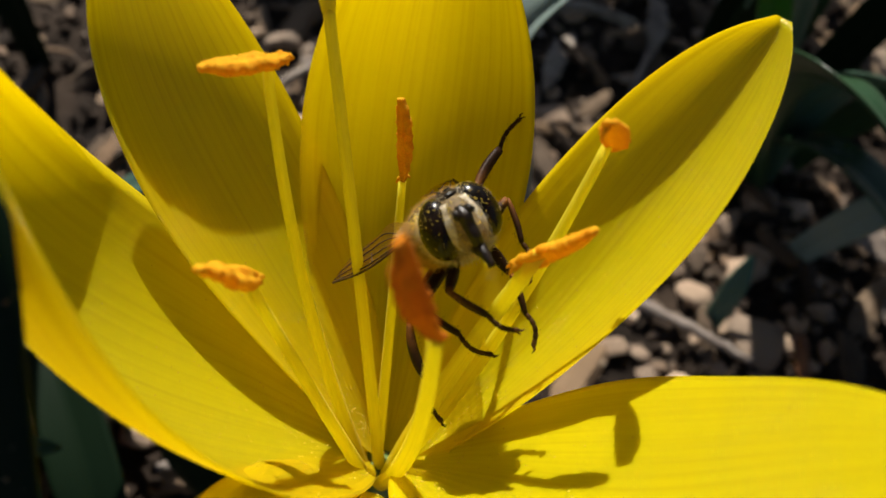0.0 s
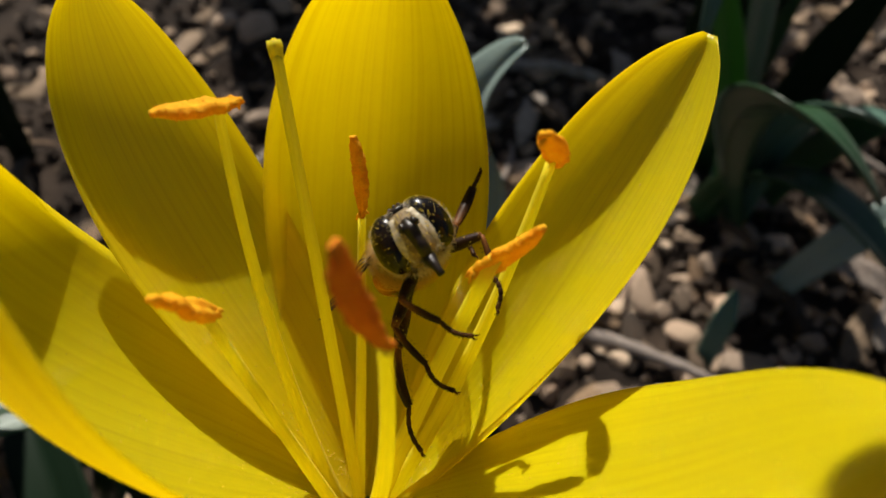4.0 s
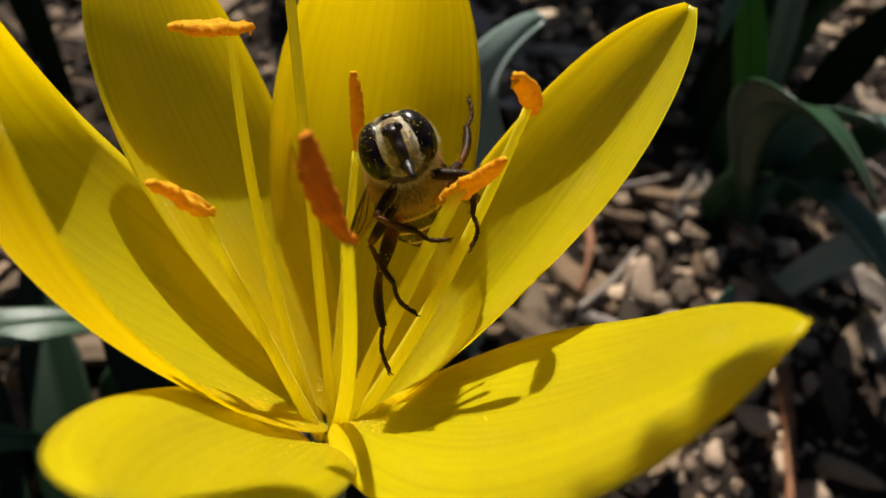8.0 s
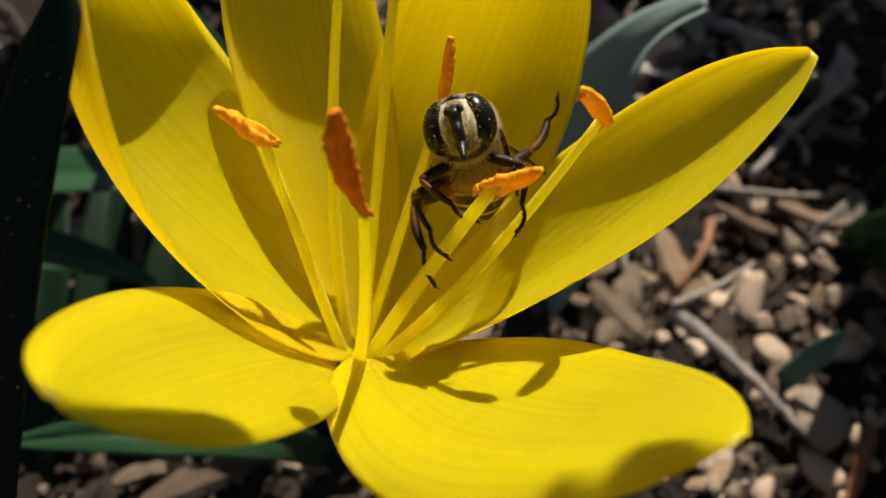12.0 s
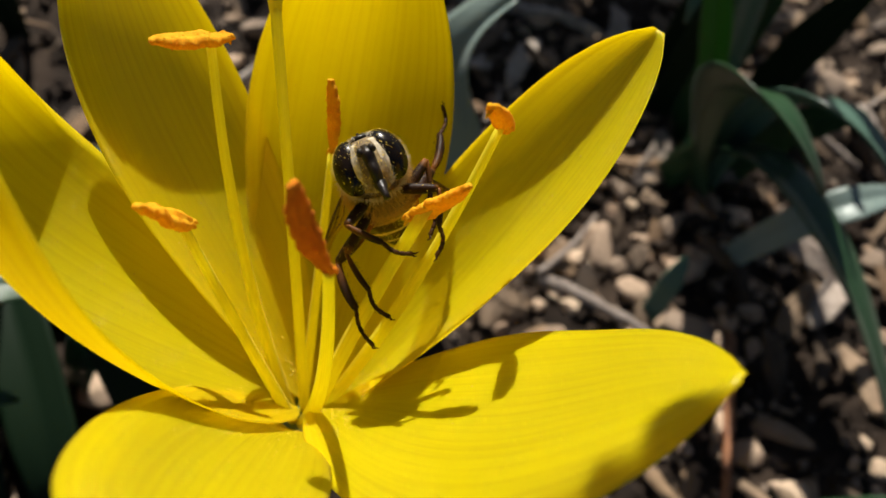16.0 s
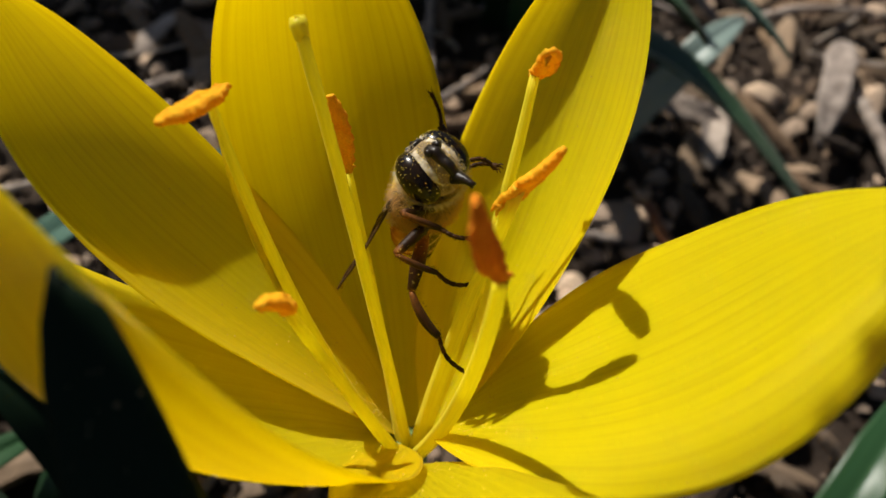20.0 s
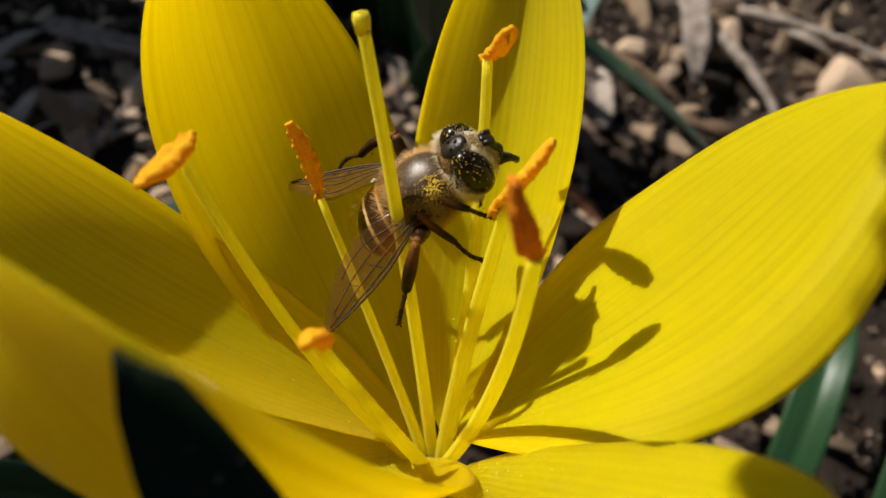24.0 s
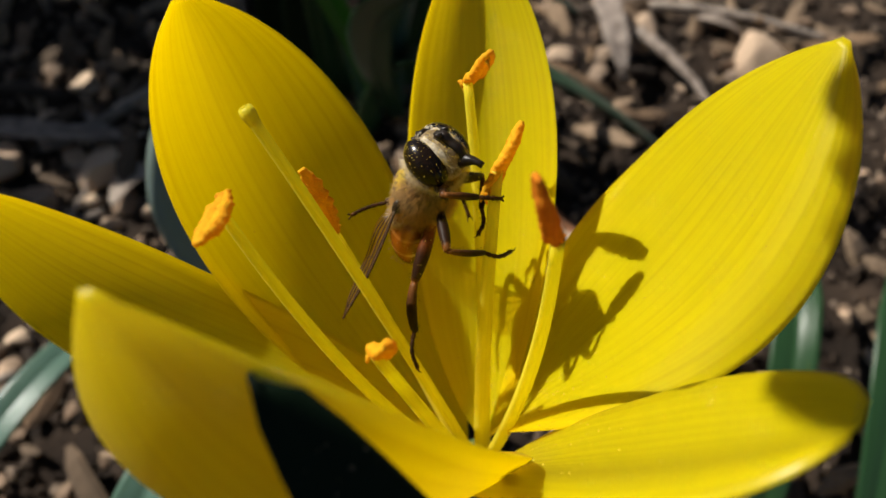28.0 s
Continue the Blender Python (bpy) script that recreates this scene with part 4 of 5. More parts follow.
def leg_material(name, stops, length):
    """Leg skin whose colour runs from joint to joint; stops along the segment, length in millimetres."""
    m, nt, p, _ = nodes_of(name)
    at = nt.nodes.new("ShaderNodeTexCoord").outputs["Object"]
    sep = nt.nodes.new("ShaderNodeSeparateXYZ")
    nt.links.new(at, sep.inputs[0])
    along = node(nt, "ShaderNodeMapRange")
    along.inputs["From Max"].default_value = length * MM
    nt.links.new(sep.outputs["X"], along.inputs["Value"])
    fine = noise_of(nt, at, 1 / (0.22 * MM), 4, 0.65)
    tone = ramp(nt, fine, [(0.3, (0.55, 0.55, 0.55)), (0.75, (1.3, 1.25, 1.15))])
    nt.links.new(mixed(nt, 1.0, ramp(nt, along.outputs[0], stops), tone, "MULTIPLY"), p.inputs["Base Color"])
    p.inputs["Roughness"].default_value, p.inputs["Specular IOR Level"].default_value = 0.45, 0.12
    bump(nt, fine, 0.6, 0.08 * MM, p)
    return m


DARK_SKIN, AMBER_SKIN = (0.024, 0.010, 0.004), (0.19, 0.072, 0.016)
LEG = leg_material("fly_leg_dark", [(0.0, (0.10, 0.04, 0.010)), (0.2, DARK_SKIN), (0.85, DARK_SKIN), (1.0, AMBER_SKIN)], 3.1)
LEG_PALE = leg_material("fly_shin_banded", [(0.0, AMBER_SKIN), (0.35, (0.085, 0.033, 0.009)), (0.7, DARK_SKIN)], 2.8)
THIGH = leg_material("fly_thigh_rust", [(0.0, (0.28, 0.085, 0.012)), (0.3, (0.16, 0.045, 0.008)), (0.55, (0.03, 0.011, 0.004)), (0.94, DARK_SKIN), (1.0, AMBER_SKIN)], 4.2)
FOOT = surface("fly_foot_dark", (0.016, 0.007, 0.003), (0.10, 0.042, 0.012), 0.8 * MM, 0.5, 0.12 * MM, 0.5, 0.1)
VEIN = surface("fly_vein_brown", (0.035, 0.016, 0.006), (0.10, 0.05, 0.02), 0.8 * MM, 0.5, 0.12 * MM, 0.3, 0.3)


def abdomen_material():
    m, nt, p, _ = nodes_of("fly_abdomen")
    at = nt.nodes.new("ShaderNodeTexCoord").outputs["Object"]
    sep = nt.nodes.new("ShaderNodeSeparateXYZ")
    nt.links.new(at, sep.inputs[0])
    along = node(nt, "ShaderNodeMapRange")
    along.inputs["From Min"].default_value, along.inputs["From Max"].default_value = -6.6 * MM, -1.6 * MM
    nt.links.new(sep.outputs["X"], along.inputs["Value"])
    dark, cream = (0.020, 0.009, 0.005), (0.60, 0.40, 0.18)
    band = ramp(nt, along.outputs[0], [(0.0, dark), (0.19, dark), (0.215, cream), (0.235, cream), (0.26, dark), (0.45, (0.03, 0.012, 0.006)), (0.475, cream), (0.50, cream), (0.53, dark), (0.72, (0.035, 0.014, 0.006)), (0.75, (0.55, 0.33, 0.12)), (0.80, (0.05, 0.019, 0.007)), (1.0, (0.12, 0.042, 0.010))])
    wide = nt.nodes.new("ShaderNodeMath")
    wide.operation = "ABSOLUTE"
    nt.links.new(sep.outputs["Y"], wide.inputs[0])
    side = node(nt, "ShaderNodeMapRange")
    side.inputs["From Min"].default_value, side.inputs["From Max"].default_value = 1.6 * MM, 2.4 * MM
    nt.links.new(wide.outputs[0], side.inputs["Value"])
    col = mixed(nt, side.outputs[0], band, mixed(nt, 0.72, band, (0.56, 0.19, 0.020)))
    nt.links.new(mixed(nt, 0.3, col, noise_of(nt, at, 2500, 3), "OVERLAY"), p.inputs["Base Color"])
    p.inputs["Roughness"].default_value, p.inputs["Specular IOR Level"].default_value = 0.20, 0.6
    bump(nt, noise_of(nt, at, 3000, 3), 0.35, 0.05 * MM, p)
    return m


def wing_material():
    m, nt, p, out = nodes_of("fly_wing_membrane")
    at = nt.nodes.new("ShaderNodeTexCoord").outputs["Object"]
    p.inputs["Base Color"].default_value = (0.14, 0.08, 0.03, 1)
    p.inputs["Roughness"].default_value = 0.12
    p.inputs["IOR"].default_value = 1.5
    p.inputs["Coat Weight"].default_value = 1.0
    bump(nt, noise_of(nt, at, 1500, 3), 1.0, 0.2 * MM, p)
    clear = nt.nodes.new("ShaderNodeBsdfTransparent")
    clear.inputs["Color"].default_value = (0.94, 0.86, 0.70, 1)
    mix = nt.nodes.new("ShaderNodeMixShader")
    mix.inputs[0].default_value = 0.15
    nt.links.new(clear.outputs[0], mix.inputs[1])
    nt.links.new(p.outputs[0], mix.inputs[2])
    nt.links.new(mix.outputs[0], out.inputs["Surface"])
    return m


ABDOMEN, WING = glowing(abdomen_material(), (0.62, 0.22, 0.02), 0.10), wing_material()
fly = thing("drone_fly", "brown furry drone fly dusted with pollen on the flower", "fly")
FLY_SIZE = 1.25
fly.scale = (FLY_SIZE,) * 3


def spikes(bm, roots, length, r, lean, rnd, droop=0.4):
    """Fine tapered hairs on roots of (place, normal)."""
    for p, n in roots:
        d = (n + lean * droop + Vector((rnd.gauss(0, 0.22), rnd.gauss(0, 0.22), rnd.gauss(0, 0.22)))).normalized()
        a = d.cross(Vector((0.3, 0.8, 0.5))).normalized() * r
        b = d.cross(a).normalized() * r
        v = [bm.verts.new(p + a), bm.verts.new(p - a * 0.5 + b * 0.87), bm.verts.new(p - a * 0.5 - b * 0.87), bm.verts.new(p + d * length * rnd.uniform(0.6, 1.2))]
        for f in ((0, 1, 3), (1, 2, 3), (2, 0, 3)):
            bm.faces.new([v[k] for k in f])


def roots_on(centre, size, count, rnd, keep=lambda d: True):
    out = []
    while len(out) < count:
        d = Vector((rnd.gauss(0, 1), rnd.gauss(0, 1), rnd.gauss(0, 1))).normalized()
        if keep(d):
            n = Vector((d.x / size[0], d.y / size[1], d.z / size[2])).normalized()
            out.append((Vector(centre) * MM + Vector((d.x * size[0], d.y * size[1], d.z * size[2])) * MM, n))
    return out


def build_fly():
    rnd = random.Random(9)
    bm = bmesh.new()
    blob(bm, Vector((0, 0, 0)), (2.75 * MM, 2.35 * MM, 2.2 * MM), 4, None, 0.05, 1.4, 2.0)
    thorax = part("thorax", bm, THORAX, fly, "brown glossy thorax with pale down")
    bm = bmesh.new()
    spikes(bm, roots_on((0, 0, 0), (2.7, 2.3, 2.15), 9000, rnd, lambda d: abs(d.y) > 0.62 or d.x < -0.55 or d.x > 0.8 or d.z < -0.1), 0.66 * MM, 0.010 * MM, Vector((-0.7, 0, 0.1)), rnd)
    spikes(bm, roots_on((0, 0, 0), (2.7, 2.3, 2.15), 900, rnd, lambda d: d.z > 0.3), 0.28 * MM, 0.011 * MM, Vector((-0.6, 0, 0.2)), rnd)
    part("fur", bm, FUR, thorax, "tawny thorax fur")
    bm = bmesh.new()
    for p, n in roots_on((0, 0, 0), (2.86, 2.46, 2.31), 190, rnd, lambda d: rnd.random() < math.exp(-((d - Vector((0.42, -0.52, 0.74))).length / 0.24) ** 2)):
        blob(bm, p, (0.036 * MM * rnd.uniform(0.5, 1.6),) * 3, 1)
    part("pollen_dust", bm, GRAIN, thorax, "yellow pollen grains")
    bm = bmesh.new()
    blob(bm, Vector((-2.55 * MM, 0, 1.0 * MM)), (0.8 * MM, 1.35 * MM, 0.42 * MM), 3)
    scutellum = part("scutellum", bm, AMBER, fly, "amber shield plate behind the thorax")
    bm = bmesh.new()
    spikes(bm, roots_on((-2.55, 0, 1.0), (0.8, 1.35, 0.42), 800, rnd, lambda d: d.z > -0.2), 0.42 * MM, 0.011 * MM, Vector((-0.9, 0, 0.1)), rnd)
    part("scutellum_fur", bm, FUR, scutellum, "pale tan fur")
    for s in (1, -1):
        bm = bmesh.new()
        blob(bm, Vector((-0.6 * MM, 2.05 * s * MM, 1.0 * MM)), (0.62 * MM, 0.42 * MM, 0.38 * MM), 3, None, 0.2, 2.0, 4.0)
        part("wing_base", bm, BLACK, fly, "black knob at the wing's root")
        bm = bmesh.new()
        spikes(bm, roots_on((-1.7, 1.75 * s, 0.75), (0.6, 0.5, 0.5), 500, rnd, lambda d: d.y * s > -0.2), 0.6 * MM, 0.011 * MM, Vector((-0.6, 0.5 * s, 0)), rnd)
        part("wing_tuft", bm, COLLAR, fly, "cream-white tuft of hair behind the wing's root")
    bm = bmesh.new()
    prof = [(-1.3, 1.3, 1.2), (-1.9, 2.1, 1.6), (-2.8, 2.5, 1.8), (-3.7, 2.5, 1.8), (-4.6, 2.2, 1.6), (-5.4, 1.65, 1.25), (-6.0, 0.95, 0.8), (-6.35, 0.25, 0.25)]
    rings = []
    for k, (x, w, h) in enumerate(prof):
        z = -0.15 - 0.035 * k * k
        rings.append([bm.verts.new(Vector((x, w * math.cos(a), z + h * math.sin(a) * (0.95 if math.sin(a) > 0 else 0.75))) * MM) for a in (i * math.tau / 28 for i in range(28))])
    for a, b in zip(rings, rings[1:]):
        for k in range(28):
            bm.faces.new((a[k], b[k], b[(k + 1) % 28], a[(k + 1) % 28]))
    bm.faces.new(rings[0])
    bm.faces.new(rings[-1][::-1])
    bmesh.ops.recalc_face_normals(bm, faces=bm.faces[:])
    bmesh.ops.subdivide_edges(bm, edges=bm.edges[:], cuts=1, use_grid_fill=True, smooth=0.6)
    abdomen = part("abdomen", bm, ABDOMEN, fly, "banded dark and amber abdomen")
    bm = bmesh.new()
    spikes(bm, roots_on((-3.7, 0, -0.5), (2.6, 2.4, 1.65), 260, rnd, lambda d: d.x < 0.8), 0.35 * MM, 0.014 * MM, Vector((-0.9, 0, 0)), rnd)
    part("abdomen_hair", bm, FUR, abdomen)

    # head, on its own joint at the neck
    bm = bmesh.new()
    blob(bm, Vector((1.15, 0, -0.05)) * MM, (1.15 * MM, 2.1 * MM, 1.9 * MM), 4)
    for v in bm.verts:  # the face bulges ahead and tapers down to the mouth
        if v.co.x > 1.2 * MM:
            k = max(0.0, 1 - (v.co.y / (1.15 * MM)) ** 2)
            v.co.x += k * (0.75 + 0.35 * max(0, -v.co.z / (2 * MM))) * MM * (v.co.x - 1.2 * MM) / (1.2 * MM)
        if v.co.z < -1.0 * MM:
            v.co.y *= 1 - 0.35 * min(1, (-1.0 * MM - v.co.z) / (1.2 * MM))
    head = part("head", bm, HEADSKIN, fly, "rounded head with a cream downy face")
    for s in (1, -1):
        bm = bmesh.new()
        blob(bm, Vector((0, 0, 0)), (1.25 * MM, 1.22 * MM, 1.85 * MM), 4)
        turn = pose(0, 0, 0, 10 * s, 0, 20 * s)
        for v in bm.verts:
            v.co = turn @ v.co + Vector((1.15, 1.22 * s, 0.2)) * MM
        eye = part("eye", bm, EYE, head, "large glossy black eye specked with pollen")
        bm = bmesh.new()
        for p, n in roots_on((0, 0, 0), (1.255, 1.225, 1.855), 150, rnd, lambda d: d.x > -0.3 and rnd.random() < 0.25 + max(0, d.z)):
            blob(bm, turn @ p + Vector((1.15, 1.22 * s, 0.2)) * MM, (0.025 * MM * rnd.uniform(0.5, 1.6),) * 3, 1)
        part("pollen_dust", bm, GRAIN, eye)
        bm = bmesh.new()
        base = Vector((2.55, 0.28 * s, 0.75)) * MM
        tube(bm, [base, base + Vector((0.35, 0.1 * s, 0.02)) * MM, base + Vector((0.62, 0.16 * s, -0.28)) * MM], [0.16 * MM, 0.2 * MM, 0.24 * MM], 8)
        part("antenna", bm, BLACK, head, "short black antenna")
    bm = bmesh.new()
    n = 16
    rows = []
    for i in range(n):
        u = i / (n - 1)
        z = 1.05 - 3.05 * u
        x = 2.28 + 0.62 * math.sin(math.pi * min(1, 0.15 + 0.75 * u)) + 0.30 * math.exp(-((u - 0.2) / 0.13) ** 2) + 0.2 * math.exp(-((u - 0.62) / 0.16) ** 2) + 0.10
        w = 0.18 + 0.20 * math.sin(math.pi * min(1, u * 0.9)) + 0.14 * math.exp(-((u - 0.2) / 0.15) ** 2)
        rows.append([(Vector((x - 0.55 * v * v * w, w * v, z)) * MM, Vector((1, 0.6 * v, 0)).normalized()) for v in (k / 4 - 1 for k in range(9))])
    sheet(bm, rows, 0.14 * MM)
    part("face_stripe", bm, BLACK, head, "glossy black stripe down the face")
    bm = bmesh.new()
    for p, n in roots_on((1.35, 0, -0.2), (1.62, 1.5, 2.0), 170, rnd, lambda d: d.x > 0.5):
        blob(bm, p, (0.028 * MM * rnd.uniform(0.6, 1.5),) * 3, 1)
    part("face_pollen", bm, GRAIN, head, "yellow pollen grains on the face")
    for s in (1, -1):
        bm = bmesh.new()
        rows = []
        for i in range(14):
            u = i / 13
            z = 1.42 - 2.8 * u
            x = 2.05 + 0.72 * math.sin(math.pi * min(1, 0.1 + 0.78 * u)) + 0.05
            mid, w = 0.50 + 0.42 * math.sin(math.pi * min(1, 0.1 + u)) ** 0.8 - 0.12 * u, (0.70 - 0.18 * u) * min(1, 0.6 + 2.5 * u)
            rows.append([(Vector((x - 0.16 - 0.30 * (mid + w * v) ** 2, s * (mid + w * v), z)) * MM, Vector((1, 0.5 * s, 0)).normalized()) for v in (k / 3 - 1 for k in range(7))])
        sheet(bm, rows, 0.12 * MM)
        part("face_band", bm, CREAM, head, "cream downy band beside the face stripe")
    bm = bmesh.new()
    blob(bm, Vector((1.15, 0, 1.75)) * MM, (0.95 * MM, 0.75 * MM, 0.32 * MM), 3)
    for x, y in ((1.5, 0), (1.05, 0.3), (1.05, -0.3)):
        blob(bm, Vector((x, y, 2.04)) * MM, (0.13 * MM,) * 3, 2)
    part("crown", bm, BLACK, head, "glossy black crown of the head with three small eyes")
    bm = bmesh.new()
    tube(bm, [Vector(p) * MM for p in ((2.2, 0, -1.45), (2.75, 0, -1.8), (3.05, 0, -2.15), (3.2, 0, -2.5), (3.25, 0, -2.8))], [0.48 * MM, 0.40 * MM, 0.28 * MM, 0.22 * MM, 0.24 * MM], 12)
    part("proboscis", bm, BLACK, head, "black downward-pointing mouthpart")
    bm = bmesh.new()
    spikes(bm, roots_on((1.15, 0, -0.05), (1.5, 2.1, 2.1), 900, rnd, lambda d: d.x > 0.3 and 0.16 < abs(d.y) < 0.55), 0.26 * MM, 0.012 * MM, Vector((0.2, 0, -0.5)), rnd)
    part("head_hair", bm, CREAM, head, "cream head hair")
    bm = bmesh.new()
    spikes(bm, roots_on((0.35, 0, -0.1), (0.85, 2.3, 2.1), 2600, rnd, lambda d: d.x < 0.25 and d.z < 0.75), 0.55 * MM, 0.012 * MM, Vector((0.3, 0, -0.2)), rnd)
    part("collar", bm, COLLAR, head, "cream-white furry collar behind the eyes")

    # wings: a thin membrane with raised veins
    for s in (1, -1):
        def at(u, v):  # u along the wing, v from the front edge to the rear
            w = 2.9 * math.sin(math.pi * min(1, 0.10 + 0.84 * u) ** 0.9) * (1 if u < 0.97 else 0.75)
            front = 0.55 * math.sin(math.pi * u)
            return Vector((-u * 9.4, s * (front + 0.2 - w * v), 0.25 * math.sin(9 * u) * v - 0.5 * v * v))
        bm = bmesh.new()
        rows = [[(at(i / 27, j / 10) * MM, Vector((0, 0, 1))) for j in range(11)] for i in range(28)]
        sheet(bm, rows, 0.012 * MM)
        wing = part("wing", bm, WING, fly, "clear wing with brown veins")
        wing.matrix_basis = pose(-0.7 * MM, 2.1 * s * MM, 1.15 * MM, -38 * s, 0, -WING_SPREAD * s)
        for a, b, c, r in (((0, 0), (0.5, 0.0), (0.98, 0.05), 0.085), ((0, 0.05), (0.45, 0.14), (0.93, 0.12), 0.055), ((0.05, 0.2), (0.5, 0.36), (0.96, 0.3), 0.045), ((0.1, 0.4), (0.4, 0.6), (0.86, 0.55), 0.04), ((0.12, 0.55), (0.35, 0.85), (0.66, 0.8), 0.035), ((0.42, 0.15), (0.43, 0.28), (0.46, 0.42), 0.035), ((0.62, 0.36), (0.66, 0.5), (0.64, 0.66), 0.03), ((0.86, 0.16), (0.9, 0.32), (0.86, 0.55), 0.03)):
            bm = bmesh.new()
            line = [Vector((*p, 0)) for p in bezier([(*a, 0), (*b, 0), (*c, 0)], 14)]
            tube(bm, [(at(p.x, p.y) + Vector((0, 0, 0.02))) * MM for p in line], [r * MM] * 14, 6)
            part("wing_vein", bm, VEIN, wing, "brown wing vein")
    return head


WING_SPREAD = 24.0
fly_head = build_fly()

# legs: hip, thigh length, shin and foot length, pole, thickness
HIPS = {"front_right": ((1.5, -1.0, -1.5), 2.9, 4.6, 0.31), "middle_right": ((0.1, -1.2, -1.7), 3.3, 5.3, 0.32), "hind_right": ((-1.3, -1.2, -1.6), 4.2, 6.6, 0.40),
        "front_left": ((1.5, 1.0, -1.5), 2.9, 4.6, 0.31), "middle_left": ((0.1, 1.2, -1.7), 3.3, 5.3, 0.32), "hind_left": ((-1.3, 1.2, -1.6), 4.2, 6.6, 0.40)}


def build_leg(name):
    hip, l1, l2, r = HIPS[name]
    bm = bmesh.new()
    n = 12
    tube(bm, [Vector((l1 * i / (n - 1), 0, 0)) * MM for i in range(n)], [r * MM * (0.55 + 0.75 * math.sin(math.pi * (0.12 + 0.8 * i / (n - 1)))) for i in range(n)], 10)
    rnd = random.Random(len(name))
    spikes(bm, [(Vector((l1 * rnd.random(), 0, 0)) * MM + d * r * 0.9 * MM, d) for d in (Vector((0, math.cos(a), math.sin(a))) for a in (rnd.uniform(0, 6.28) for _ in range(70)))], 0.3 * MM, 0.012 * MM, Vector((0.6, 0, 0)), rnd)
    thigh = part("leg", bm, THIGH if "hind" in name else LEG, fly, "rust-brown hairy leg" if "hind" in name else "dark hairy leg")
    bm = bmesh.new()
    shin = 0.56 * l2
    tube(bm, bezier([(0, 0, 0), (shin * 0.5 * MM, 0, (0.55 if "hind" in name else 0.2) * MM), (shin * MM, 0, 0)], 10), [r * MM * (0.46 + (0.62 if "hind" in name else 0.38) * math.sin(math.pi * (0.10 + 0.72 * i / 9))) for i in range(10)], 8, 0.8)
    spikes(bm, [(Vector((shin * rnd.random(), 0, 0)) * MM + d * r * 0.6 * MM, d) for d in (Vector((0, math.cos(a), math.sin(a))) for a in (rnd.uniform(0, 6.28) for _ in range(60)))], 0.26 * MM, 0.012 * MM, Vector((0.6, 0, 0)), rnd)
    lower = part("shin", bm, LEG_PALE, thigh)
    x = shin
    seg = (l2 - shin) / 5
    bm = bmesh.new()
    sag = lambda q: 0.32 * math.sin(math.pi * q) - 0.22 * q * q  # the foot arches and its end dips
    for k in range(5):
        tube(bm, [Vector((x + seg * q, 0, sag((k + q) / 5))) * MM for q in (-0.02, 0.3, 0.85, 1.0)], [0.12 * MM, 0.145 * MM, 0.17 * MM, 0.14 * MM], 7)
        x += seg
    spikes(bm, [(Vector((shin + q * (l2 - shin), 0, sag(q))) * MM + d * 0.14 * MM, d) for q, d in ((rnd.random(), Vector((0, math.cos(a), math.sin(a)))) for a in (rnd.uniform(0, 6.28) for _ in range(50)))], 0.22 * MM, 0.012 * MM, Vector((0.8, 0, -0.3)), rnd)
    for s in (1, -1):
        tube(bm, [Vector((x - 0.05, 0, -0.22)) * MM, Vector((x + 0.2, 0.16 * s, -0.2)) * MM, Vector((x + 0.36, 0.22 * s, -0.42)) * MM], [0.08 * MM, 0.065 * MM, 0.015 * MM], 5)
    foot = part("foot", bm, FOOT, thigh)
    bm = bmesh.new()
    for _ in range(45):
        g = rnd.uniform(0, 6.28)
        blob(bm, Vector((l1 * rnd.random(), r * 1.15 * math.cos(g), r * 1.15 * math.sin(g))) * MM, (0.03 * MM * rnd.uniform(0.5, 1.5),) * 3, 1)
    part("pollen_dust", bm, GRAIN, thigh, "yellow pollen grains")
    return thigh, lower, foot


LEGS = {name: build_leg(name) for name in HIPS}

